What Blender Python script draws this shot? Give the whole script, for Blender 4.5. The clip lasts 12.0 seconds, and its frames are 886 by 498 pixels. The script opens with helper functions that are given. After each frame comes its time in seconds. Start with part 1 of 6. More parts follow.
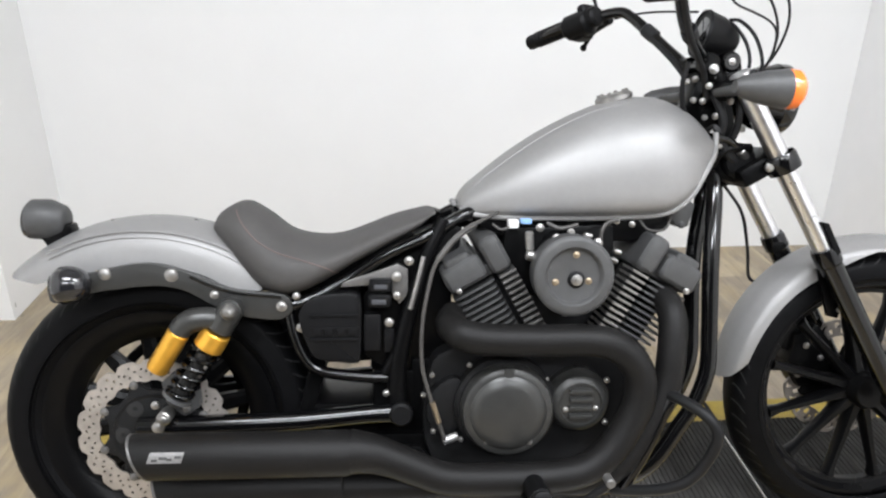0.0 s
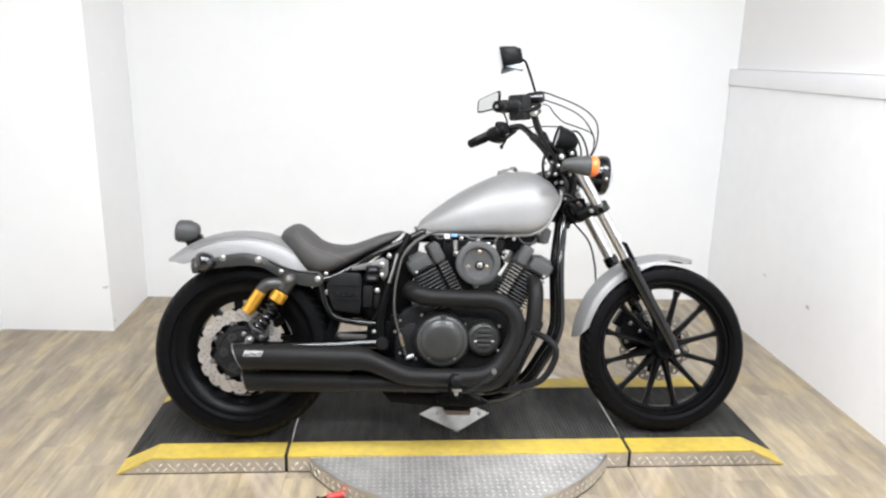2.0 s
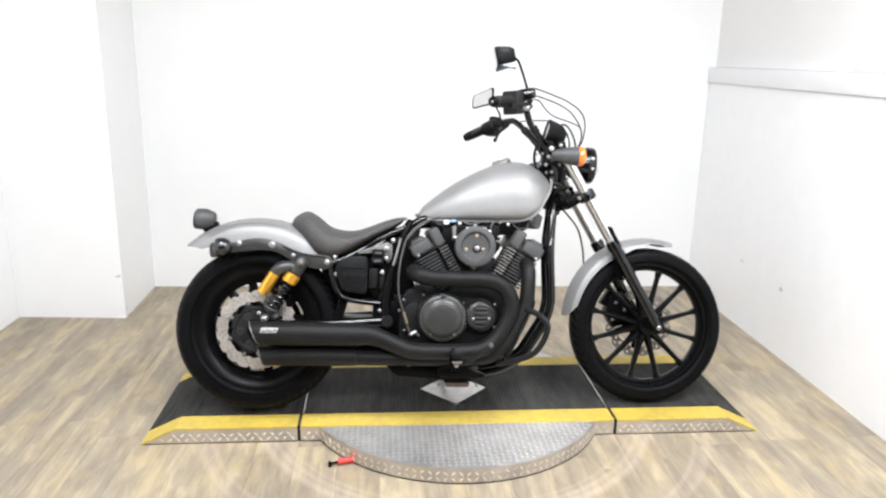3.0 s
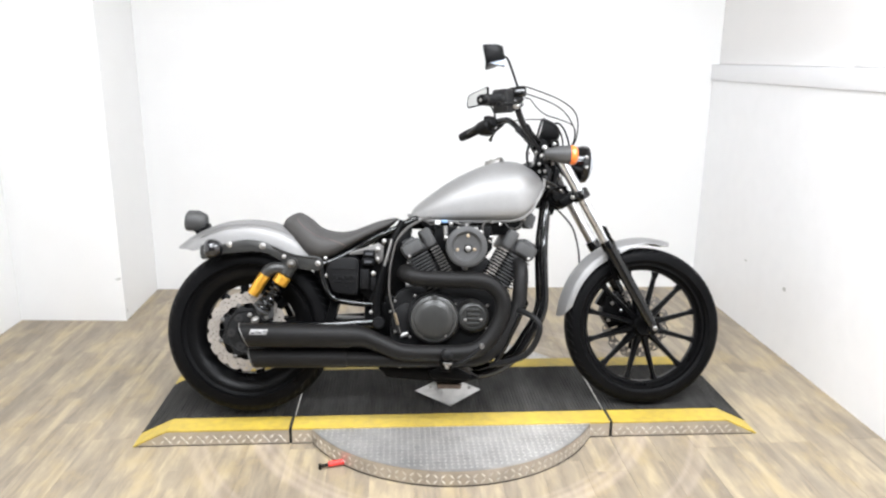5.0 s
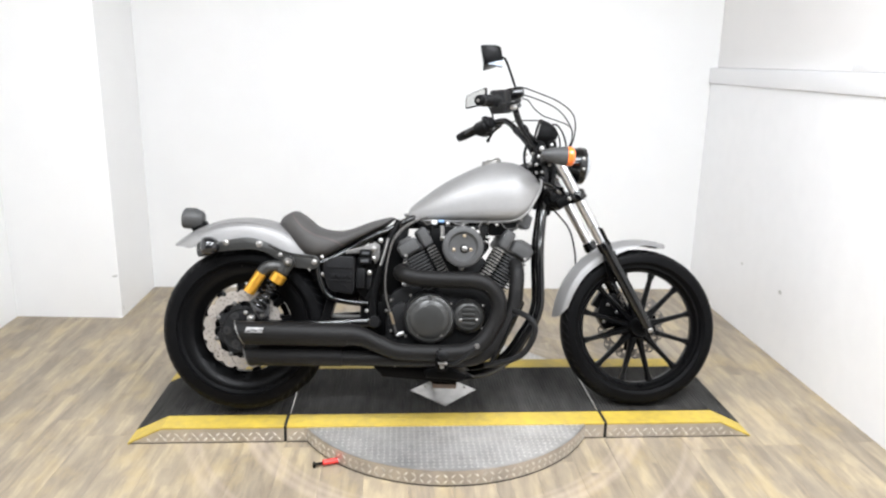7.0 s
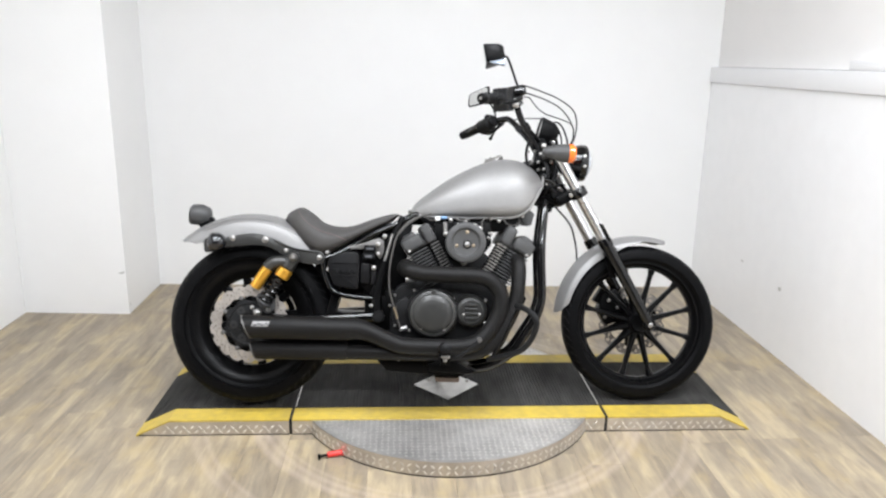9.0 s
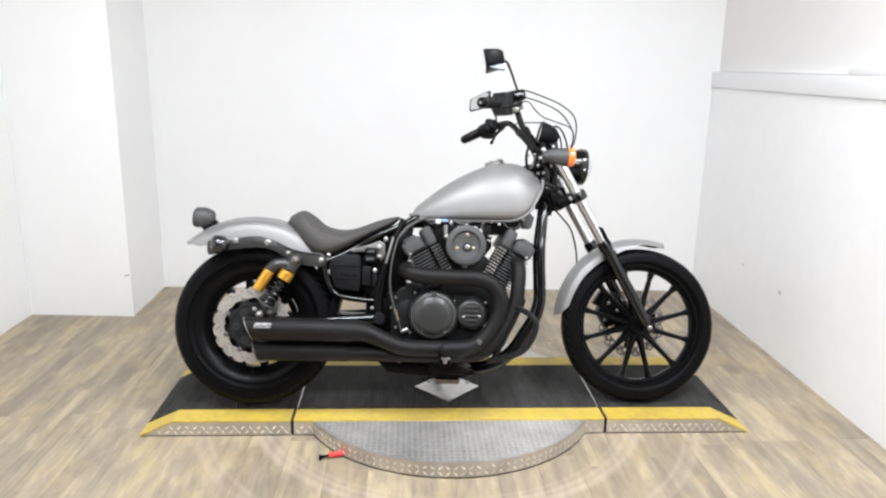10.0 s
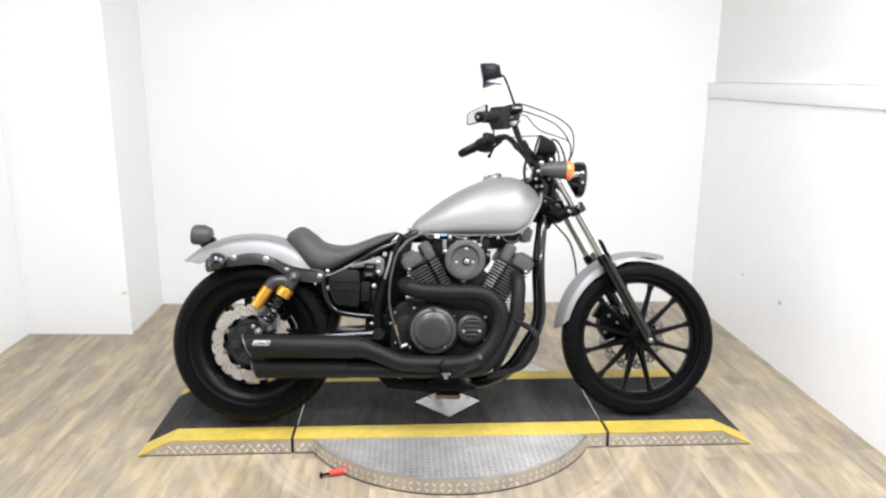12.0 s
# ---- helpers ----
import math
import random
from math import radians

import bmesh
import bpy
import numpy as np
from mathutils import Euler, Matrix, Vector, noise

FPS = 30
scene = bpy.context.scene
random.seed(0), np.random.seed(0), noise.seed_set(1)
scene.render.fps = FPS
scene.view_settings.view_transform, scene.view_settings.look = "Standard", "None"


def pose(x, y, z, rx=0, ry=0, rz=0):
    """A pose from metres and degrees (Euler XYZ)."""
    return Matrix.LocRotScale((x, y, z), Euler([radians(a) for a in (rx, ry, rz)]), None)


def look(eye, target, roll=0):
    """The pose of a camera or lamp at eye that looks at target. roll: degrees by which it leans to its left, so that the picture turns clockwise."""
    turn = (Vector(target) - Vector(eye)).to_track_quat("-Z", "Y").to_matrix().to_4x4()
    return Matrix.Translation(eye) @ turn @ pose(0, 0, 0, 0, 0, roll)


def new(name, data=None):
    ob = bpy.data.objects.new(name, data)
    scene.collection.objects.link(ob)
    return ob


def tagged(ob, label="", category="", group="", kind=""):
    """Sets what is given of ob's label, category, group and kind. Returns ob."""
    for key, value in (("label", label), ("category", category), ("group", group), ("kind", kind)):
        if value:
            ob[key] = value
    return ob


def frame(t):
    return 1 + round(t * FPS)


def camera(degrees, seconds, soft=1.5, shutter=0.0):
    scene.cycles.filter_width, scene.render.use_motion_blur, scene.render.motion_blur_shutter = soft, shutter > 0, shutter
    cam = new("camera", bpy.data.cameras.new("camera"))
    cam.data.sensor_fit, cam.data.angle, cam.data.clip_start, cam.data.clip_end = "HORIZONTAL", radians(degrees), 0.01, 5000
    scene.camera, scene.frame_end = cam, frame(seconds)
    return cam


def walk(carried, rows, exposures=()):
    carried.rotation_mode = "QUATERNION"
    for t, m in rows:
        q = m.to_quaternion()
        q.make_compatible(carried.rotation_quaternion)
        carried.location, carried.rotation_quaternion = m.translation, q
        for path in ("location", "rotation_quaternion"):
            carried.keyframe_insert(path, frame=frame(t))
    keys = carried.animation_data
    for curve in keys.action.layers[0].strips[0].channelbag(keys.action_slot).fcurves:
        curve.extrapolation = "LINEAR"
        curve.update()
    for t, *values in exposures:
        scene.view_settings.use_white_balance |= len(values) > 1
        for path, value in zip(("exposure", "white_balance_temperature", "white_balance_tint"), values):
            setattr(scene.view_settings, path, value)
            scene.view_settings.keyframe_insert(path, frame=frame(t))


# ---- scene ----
cam = camera(62.6, 12.0, soft=2.3)
PATH = [
    (0, (-0.2821, -1.1125, 1.3240), (-0.1505, 0.7174, 0.5276), 0.26),
    (0.2, (-0.2360, -1.2701, 1.3246), (-0.1716, 0.5520, 0.5024), -0.01),
    (0.5, (-0.2055, -1.4877, 1.3689), (-0.1500, 0.3686, 0.6265), 0.67),
    (0.8, (-0.2374, -1.6894, 1.3766), (-0.1047, 0.2022, 0.7407), -0.17),
    (1, (-0.2804, -1.8124, 1.3861), (-0.1522, 0.0770, 0.7426), -0.15),
    (1.2, (-0.2889, -1.9276, 1.4044), (-0.1551, -0.0322, 0.7804), -0.10),
    (1.5, (-0.2482, -2.0852, 1.4010), (-0.1498, -0.1816, 0.7955), 1.41),
    (2, (-0.2370, -2.2932, 1.4213), (-0.1042, -0.3644, 0.9094), 1.32),
    (2.5, (-0.3038, -2.4665, 1.4183), (-0.1405, -0.5474, 0.8797), 0.60),
    (2.7, (-0.3052, -2.5088, 1.4207), (-0.1294, -0.5867, 0.8968), 1.16),
    (4.3, (-0.1921, -2.4929, 1.4286), (-0.0843, -0.5608, 0.9233), 0.41),
    (4.5, (-0.2023, -2.4948, 1.4174), (-0.0892, -0.5624, 0.9146), 0.64),
    (5, (-0.1992, -2.4927, 1.4112), (-0.0790, -0.5622, 0.9024), 0.55),
    (5.5, (-0.1916, -2.4916, 1.4113), (-0.0704, -0.5605, 0.9052), 0.69),
    (6, (-0.2037, -2.4909, 1.4062), (-0.0793, -0.5620, 0.8926), 0.86),
    (6.5, (-0.1981, -2.4926, 1.4097), (-0.0813, -0.5611, 0.9037), 0.82),
    (7, (-0.1920, -2.4978, 1.4086), (-0.0674, -0.5670, 0.9022), 1.14),
    (7.2, (-0.1921, -2.4981, 1.4069), (-0.0635, -0.5674, 0.9012), 0.88),
    (8.8, (-0.1912, -2.5401, 1.3999), (-0.0852, -0.6060, 0.9017), 1.04),
    (9, (-0.1955, -2.5438, 1.4007), (-0.0786, -0.6120, 0.8964), 1.12),
    (9.5, (-0.1866, -2.5596, 1.4008), (-0.0723, -0.6251, 0.9063), 1.01),
    (10, (-0.1801, -2.5717, 1.4003), (-0.0768, -0.6359, 0.9082), 1.11),
    (10.5, (-0.1867, -2.5875, 1.4052), (-0.0856, -0.6519, 0.9122), 1.01),
    (11, (-0.1814, -2.5847, 1.3975), (-0.0765, -0.6487, 0.9066), 0.54),
    (11.5, (-0.1802, -2.5736, 1.4018), (-0.0690, -0.6361, 0.9185), 0.60),
    (12, (-0.1836, -2.5609, 1.4087), (-0.0747, -0.6177, 0.9482), 0.44),
]
EXPOSURES = [(0.0, -0.23), (0.5, -0.18), (1.0, -0.12), (1.5, -0.07), (2.0, -0.05), (2.5, 0.02), (4.5, 0.05), (5.5, 0.03), (7.0, -0.04), (9.0, -0.2), (9.5, -0.19), (10.0, -0.14), (10.5, -0.11), (11.0, -0.06), (12.0, 0.0)]
walk(cam, [(t, look(eye, target, roll)) for t, eye, target, roll in PATH], EXPOSURES)

# ---- world and large lights ----
world = bpy.data.worlds.new("world")
world.use_nodes = True
world.node_tree.nodes["Background"].inputs["Color"].default_value = (0.9, 0.95, 1.0, 1)
world.node_tree.nodes["Background"].inputs["Strength"].default_value = 0.3
scene.world = world

CEILING = 3.0
# recessed ceiling panels: x, y, width, depth, watts
PANELS = [(-0.7, -1.0, 1.2, 0.6, 74), (1.15, -1.0, 1.2, 0.6, 80), (-0.7, -2.7, 1.2, 0.6, 68), (1.15, -2.7, 1.2, 0.6, 68)]
for px, py, pw, pd, watts in PANELS:
    lamp = bpy.data.lights.new("panel_lamp", "AREA")
    lamp.shape, lamp.size, lamp.size_y, lamp.energy = "RECTANGLE", pw - 0.06, pd - 0.06, watts
    lamp.color = (0.905, 0.94, 1.0)
    ob = new("panel_lamp", lamp)
    ob.matrix_world = pose(px, py, CEILING - 0.025)


# ---- materials ----
def material(name, base, rough=0.5, metal=0.0, vary=0.15, scale=30.0, bump=0.0, bump_scale=200.0, coat=0.0, stretch=(1, 1, 1), rough_vary=0.1, second=None, spec=0.5):
    """A surface with mottling at two scales, roughness variation and fine relief."""
    m = bpy.data.materials.new(name)
    m.use_nodes = True
    nt = m.node_tree
    bsdf = nt.nodes["Principled BSDF"]
    coord = nt.nodes.new("ShaderNodeTexCoord")
    mapping = nt.nodes.new("ShaderNodeMapping")
    mapping.inputs["Scale"].default_value = stretch
    nt.links.new(coord.outputs["Object"], mapping.inputs["Vector"])
    big = nt.nodes.new("ShaderNodeTexNoise")
    big.inputs["Scale"].default_value = scale * 0.15
    big.inputs["Detail"].default_value = 3
    fine = nt.nodes.new("ShaderNodeTexNoise")
    fine.inputs["Scale"].default_value = scale
    fine.inputs["Detail"].default_value = 6
    for n in (big, fine):
        nt.links.new(mapping.outputs["Vector"], n.inputs["Vector"])
    both = nt.nodes.new("ShaderNodeMath")
    both.operation = "MULTIPLY_ADD"
    both.inputs[1].default_value = 0.5
    nt.links.new(fine.outputs["Fac"], both.inputs[0])
    half = nt.nodes.new("ShaderNodeMath")
    half.operation = "MULTIPLY"
    half.inputs[1].default_value = 0.5
    nt.links.new(big.outputs["Fac"], half.inputs[0])
    nt.links.new(half.outputs[0], both.inputs[2])
    ramp = nt.nodes.new("ShaderNodeValToRGB")
    dark = [c * (1 - vary) for c in base] if second is None else second
    ramp.color_ramp.elements[0].position, ramp.color_ramp.elements[1].position = 0.3, 0.7
    ramp.color_ramp.elements[0].color = (*dark, 1)
    ramp.color_ramp.elements[1].color = (*[min(1, c * (1 + vary * 0.6)) for c in base], 1)
    nt.links.new(both.outputs[0], ramp.inputs["Fac"])
    nt.links.new(ramp.outputs["Color"], bsdf.inputs["Base Color"])
    rr = nt.nodes.new("ShaderNodeMapRange")
    rr.inputs["To Min"].default_value, rr.inputs["To Max"].default_value = max(0.02, rough - rough_vary), min(1, rough + rough_vary)
    nt.links.new(both.outputs[0], rr.inputs["Value"])
    nt.links.new(rr.outputs["Result"], bsdf.inputs["Roughness"])
    bsdf.inputs["Metallic"].default_value = metal
    bsdf.inputs["Specular IOR Level"].default_value = spec
    bsdf.inputs["Coat Weight"].default_value = coat
    bsdf.inputs["Coat Roughness"].default_value = 0.12
    if bump:
        relief = nt.nodes.new("ShaderNodeTexNoise")
        relief.inputs["Scale"].default_value = bump_scale
        relief.inputs["Detail"].default_value = 4
        nt.links.new(mapping.outputs["Vector"], relief.inputs["Vector"])
        node = nt.nodes.new("ShaderNodeBump")
        node.inputs["Strength"].default_value = bump
        node.inputs["Distance"].default_value = 0.002
        nt.links.new(relief.outputs["Fac"], node.inputs["Height"])
        nt.links.new(node.outputs["Normal"], bsdf.inputs["Normal"])
    return m


def floor_material():
    """Printed wood planks: streaks along the plank, one tone per plank, worn and scuffed."""
    m = bpy.data.materials.new("wood_plank_floor")
    m.use_nodes = True
    nt = m.node_tree
    bsdf = nt.nodes["Principled BSDF"]
    coord = nt.nodes.new("ShaderNodeNewGeometry")
    info = nt.nodes.new("ShaderNodeObjectInfo")
    shift = nt.nodes.new("ShaderNodeVectorMath")
    shift.operation = "MULTIPLY_ADD"
    shift.inputs[1].default_value = (7.0, 13.0, 5.0)
    nt.links.new(info.outputs["Random"], shift.inputs[0])
    nt.links.new(coord.outputs["Position"], shift.inputs[2])

    def noise_at(sx, sy, detail, rough=0.55):
        mp = nt.nodes.new("ShaderNodeMapping")
        mp.inputs["Scale"].default_value = (sx, sy, 1)
        nt.links.new(shift.outputs[0], mp.inputs["Vector"])
        n = nt.nodes.new("ShaderNodeTexNoise")
        n.inputs["Scale"].default_value, n.inputs["Detail"].default_value, n.inputs["Roughness"].default_value, n.inputs["Distortion"].default_value = 1.0, detail, rough, 0.5
        nt.links.new(mp.outputs["Vector"], n.inputs["Vector"])
        return n.outputs["Fac"]

    broad, streak, grain = noise_at(9, 2.0, 3, 0.6), noise_at(24, 4.2, 4, 0.6), noise_at(90, 16, 4)

    def mul_add(a, k, b):
        node = nt.nodes.new("ShaderNodeMath")
        node.operation = "MULTIPLY_ADD"
        nt.links.new(a, node.inputs[0])
        node.inputs[1].default_value = k
        if b is None:
            node.inputs[2].default_value = 0.0
        else:
            nt.links.new(b, node.inputs[2])
        return node.outputs[0]

    # narrow printed strips, each with a tone of its own and staggered ends
    part_of = nt.nodes.new("ShaderNodeSeparateXYZ")
    nt.links.new(shift.outputs[0], part_of.inputs[0])

    def maths(kind, a, b):
        node = nt.nodes.new("ShaderNodeMath")
        node.operation = kind
        for slot, value in ((0, a), (1, b)):
            if isinstance(value, float):
                node.inputs[slot].default_value = value
            elif value is not None:
                nt.links.new(value, node.inputs[slot])
        return node.outputs[0]

    wavy = mul_add(noise_at(14, 5, 2), 0.016, part_of.outputs["X"])
    strip_id = maths("FLOOR", maths("DIVIDE", wavy, 0.031), None)
    lot = nt.nodes.new("ShaderNodeTexWhiteNoise")
    lot.noise_dimensions = "1D"
    nt.links.new(strip_id, lot.inputs["W"])
    along_id = maths("FLOOR", maths("ADD", maths("DIVIDE", part_of.outputs["Y"], 0.52), maths("MULTIPLY", lot.outputs["Value"], 9.0)), None)
    tone = nt.nodes.new("ShaderNodeTexWhiteNoise")
    tone.noise_dimensions = "2D"
    pair = nt.nodes.new("ShaderNodeCombineXYZ")
    nt.links.new(strip_id, pair.inputs[0])
    nt.links.new(along_id, pair.inputs[1])
    nt.links.new(pair.outputs[0], tone.inputs["Vector"])
    fac = mul_add(tone.outputs["Value"], 0.085, mul_add(broad, 0.32, mul_add(streak, 0.44, mul_add(grain, 0.12, mul_add(info.outputs["Random"], 0.07, None)))))
    ramp = nt.nodes.new("ShaderNodeValToRGB")
    el = ramp.color_ramp.elements
    el[0].position, el[0].color = 0.42, (0.212, 0.174, 0.128, 1)
    el[1].position, el[1].color = 0.63, (0.430, 0.347, 0.226, 1)
    a = el.new(0.49)
    a.color = (0.272, 0.222, 0.160, 1)
    b = el.new(0.55)
    b.color = (0.326, 0.267, 0.183, 1)
    nt.links.new(fac, ramp.inputs["Fac"])
    patch_map = nt.nodes.new("ShaderNodeMapping")
    patch_map.inputs["Scale"].default_value = (7.0, 3.6, 1)
    nt.links.new(coord.outputs["Position"], patch_map.inputs["Vector"])
    patch = nt.nodes.new("ShaderNodeTexNoise")
    patch.inputs["Scale"].default_value, patch.inputs["Detail"].default_value, patch.inputs["Roughness"].default_value = 1.0, 5.0, 0.65
    nt.links.new(patch_map.outputs["Vector"], patch.inputs["Vector"])
    grey_of = nt.nodes.new("ShaderNodeMapRange")
    for name, value in (("From Min", 0.50), ("From Max", 0.66), ("To Max", 0.45)):
        grey_of.inputs[name].default_value = value
    nt.links.new(patch.outputs["Fac"], grey_of.inputs["Value"])
    gold_of = nt.nodes.new("ShaderNodeMapRange")
    for name, value in (("From Min", 0.48), ("From Max", 0.34), ("To Max", 0.55)):
        gold_of.inputs[name].default_value = value
    nt.links.new(patch.outputs["Fac"], gold_of.inputs["Value"])
    worn_grey = nt.nodes.new("ShaderNodeMix")
    worn_grey.data_type = "RGBA"
    worn_grey.inputs[7].default_value = (0.250, 0.215, 0.170, 1)
    nt.links.new(grey_of.outputs["Result"], worn_grey.inputs[0])
    nt.links.new(ramp.outputs["Color"], worn_grey.inputs[6])
    worn_gold = nt.nodes.new("ShaderNodeMix")
    worn_gold.data_type = "RGBA"
    worn_gold.inputs[7].default_value = (0.410, 0.315, 0.167, 1)
    nt.links.new(gold_of.outputs["Result"], worn_gold.inputs[0])
    nt.links.new(worn_grey.outputs[2], worn_gold.inputs[6])
    # scuffed rings where the platform's feet swing round the turntable
    flat = nt.nodes.new("ShaderNodeVectorMath")
    flat.operation = "DISTANCE"
    flat.inputs[1].default_value = (0.0, 0.291, 0.0)
    nt.links.new(coord.outputs["Position"], flat.inputs[0])
    rings = nt.nodes.new("ShaderNodeValToRGB")
    re = rings.color_ramp.elements
    re[0].position, re[0].color = 0.570, (0, 0, 0, 1)
    re[1].position, re[1].color = 1.0, (0, 0, 0, 1)
    for at, level in ((0.580, 0.5), (0.590, 0.1), (0.604, 0.75), (0.618, 0.3), (0.632, 0.85), (0.643, 0.5), (0.652, 0.0), (0.765, 0.0), (0.778, 0.6), (0.790, 0.15), (0.815, 0.5), (0.828, 0.0)):
        e = re.new(at)
        e.color = (level, level, level, 1)
    near = nt.nodes.new("ShaderNodeMath")
    near.operation = "MULTIPLY"
    near.inputs[1].default_value = 0.8
    nt.links.new(flat.outputs["Value"], near.inputs[0])
    nt.links.new(near.outputs[0], rings.inputs["Fac"])
    worn = nt.nodes.new("ShaderNodeMath")
    worn.operation = "MULTIPLY"
    nt.links.new(rings.outputs["Color"], worn.inputs[0])
    nt.links.new(broad, worn.inputs[1])
    scuff = nt.nodes.new("ShaderNodeMix")
    scuff.data_type = "RGBA"
    scuff.inputs[7].default_value = (0.52, 0.42, 0.335, 1)
    nt.links.new(worn.outputs[0], scuff.inputs[0])
    nt.links.new(worn_gold.outputs[2], scuff.inputs[6])
    nt.links.new(scuff.outputs[2], bsdf.inputs["Base Color"])
    rr = nt.nodes.new("ShaderNodeMapRange")
    rr.inputs["To Min"].default_value, rr.inputs["To Max"].default_value = 0.5, 0.34
    nt.links.new(fac, rr.inputs["Value"])
    nt.links.new(rr.outputs["Result"], bsdf.inputs["Roughness"])
    bump = nt.nodes.new("ShaderNodeBump")
    bump.inputs["Strength"].default_value, bump.inputs["Distance"].default_value = 0.25, 0.001
    nt.links.new(grain, bump.inputs["Height"])
    nt.links.new(bump.outputs["Normal"], bsdf.inputs["Normal"])
    return m


def ribbed_material():
    """Black ribbed rubber matting, ribs across the platform, greyed by dust."""
    m = material("ribbed_rubber", (0.056, 0.054, 0.051), 0.72, spec=0.18, vary=0.5, scale=34, second=(0.0095, 0.009, 0.0082), stretch=(1, 0.25, 1))
    return m


def glass_material(name, color, rough=0.05, emit=None):
    m = bpy.data.materials.new(name)
    m.use_nodes = True
    b = m.node_tree.nodes["Principled BSDF"]
    b.inputs["Base Color"].default_value = (*color, 1)
    b.inputs["Roughness"].default_value = rough
    b.inputs["Coat Weight"].default_value = 0.6
    if emit:
        b.inputs["Emission Color"].default_value = (*color, 1)
        b.inputs["Emission Strength"].default_value = emit
    return m


WALL = material("white_wall_paint", (0.87, 0.87, 0.86), 0.5, vary=0.02, scale=6, bump=0.06, bump_scale=120, rough_vary=0.03)
WALL_GLOSS = material("white_wall_panel", (0.92, 0.92, 0.925), 0.34, vary=0.03, scale=12, bump=0.02, bump_scale=40, rough_vary=0.04)
# white wall that gets less light: its shade is put into the colour
WALL_UPPER = material("shaded_white_wall_paint", (0.83, 0.815, 0.80), 0.6, vary=0.03, scale=5, bump=0.06, bump_scale=120)
SCUFF = material("rubbed_grey_paint", (0.60, 0.60, 0.58), 0.6, vary=0.2, scale=120)
TRIM = material("white_trim_paint", (0.86, 0.86, 0.87), 0.4, vary=0.02, scale=8)
# unseen ceiling; its grey is set to dim reflections in paint and gloss
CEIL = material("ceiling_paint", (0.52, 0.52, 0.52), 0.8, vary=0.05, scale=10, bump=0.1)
# dark grey for unseen walls, so glossy parts reflect less white
UNSEEN_DARK = material("unseen_dark_wall_paint", (0.10, 0.10, 0.105), 0.6, vary=0.15, scale=6, bump=0.06, bump_scale=120)
FLOOR = floor_material()
SUBFLOOR = material("plank_joint", (0.12, 0.10, 0.08), 0.8)
RIBBED = ribbed_material()
YELLOW = material("yellow_edge_paint", (0.58, 0.42, 0.055), 0.55, vary=0.15, scale=34, second=(0.38, 0.28, 0.065))
# warm tint puts the floor's reflection into the aluminium's colour
TREAD = material("floor_tinted_tread_plate", (0.62, 0.58, 0.53), 0.36, metal=0.9, vary=0.3, scale=16, bump=0.15, bump_scale=90)
TREAD_BAR = material("bright_tread_bar", (0.86, 0.84, 0.80), 0.32, metal=0.9, vary=0.2, scale=30)
TREAD_TOP = material("worn_tread_plate_top", (0.57, 0.555, 0.53), 0.46, metal=0.75, vary=0.35, scale=14, bump=0.12, bump_scale=90, second=(0.36, 0.352, 0.34))
STEEL_PLATE = material("scuffed_steel_plate", (0.58, 0.57, 0.56), 0.45, metal=0.85, vary=0.35, scale=24, bump=0.2, bump_scale=120)
RUSTY = material("rusty_steel", (0.12, 0.085, 0.062), 0.7, metal=0.3, vary=0.5, scale=60, bump=0.3)
# black for rubber, and for shade drawn in base gaps and hub holes
GAP = material("black_rubber_and_shade", (0.012, 0.012, 0.012), 0.8)
RED = material("red_plastic_grip", (0.75, 0.05, 0.04), 0.4, vary=0.2, scale=50)

SILVER = material("matte_grey_metallic_paint", (0.288, 0.284, 0.280), 0.52, metal=0.46, vary=0.06, scale=90, bump=0.02, bump_scale=900, rough_vary=0.04, coat=0.05)
BLACK_GLOSS = material("gloss_black_paint", (0.0025, 0.0025, 0.0028), 0.13, spec=0.55, vary=0.3, scale=40)
BLACK_SATIN = material("satin_black_paint", (0.0026, 0.0026, 0.0028), 0.34, spec=0.11, vary=0.3, scale=40, bump=0.03)
BLACK_PIPE = material("matte_black_ceramic_pipe", (0.0085, 0.0081, 0.0079), 0.5, spec=0.2, vary=0.22, scale=120, bump=0.12, bump_scale=700)
ENGINE = material("dark_grey_engine_paint", (0.010, 0.010, 0.0105), 0.46, metal=0.1, spec=0.22, vary=0.25, scale=60, bump=0.06, bump_scale=500)
HEAD = material("grey_cylinder_head_paint", (0.072, 0.072, 0.072), 0.48, metal=0.15, spec=0.35, vary=0.2, scale=60, bump=0.1, bump_scale=500)
FIN = material("grey_fin_edge_metal", (0.16, 0.155, 0.148), 0.42, metal=0.5, vary=0.3, scale=80)
DUSTY_DISC = material("dark_drilled_disc_steel", (0.24, 0.22, 0.20), 0.42, metal=0.7, vary=0.3, scale=70)
BRASS = material("brass_bolt", (0.38, 0.31, 0.22), 0.38, metal=0.8, vary=0.2, scale=100)
RIM = material("black_cast_wheel_paint", (0.0026, 0.0026, 0.0029), 0.3, spec=0.16, vary=0.3, scale=40, bump=0.04)
COVER = material("grey_metallic_case_cover", (0.046, 0.046, 0.044), 0.33, metal=0.35, vary=0.15, scale=50, bump=0.03, bump_scale=600)
RUBBER = material("tyre_rubber", (0.0030, 0.0030, 0.0034), 0.5, spec=0.08, vary=0.45, scale=35, bump=0.15, bump_scale=400)
VINYL = material("black_seat_vinyl", (0.066, 0.063, 0.061), 0.62, spec=0.3, vary=0.15, scale=60, bump=0.3, bump_scale=600)
STITCH = material("brown_seat_stitching", (0.13, 0.098, 0.09), 0.8)
CHROME = material("polished_steel", (0.84, 0.84, 0.85), 0.3, metal=1.0, vary=0.1, scale=60)
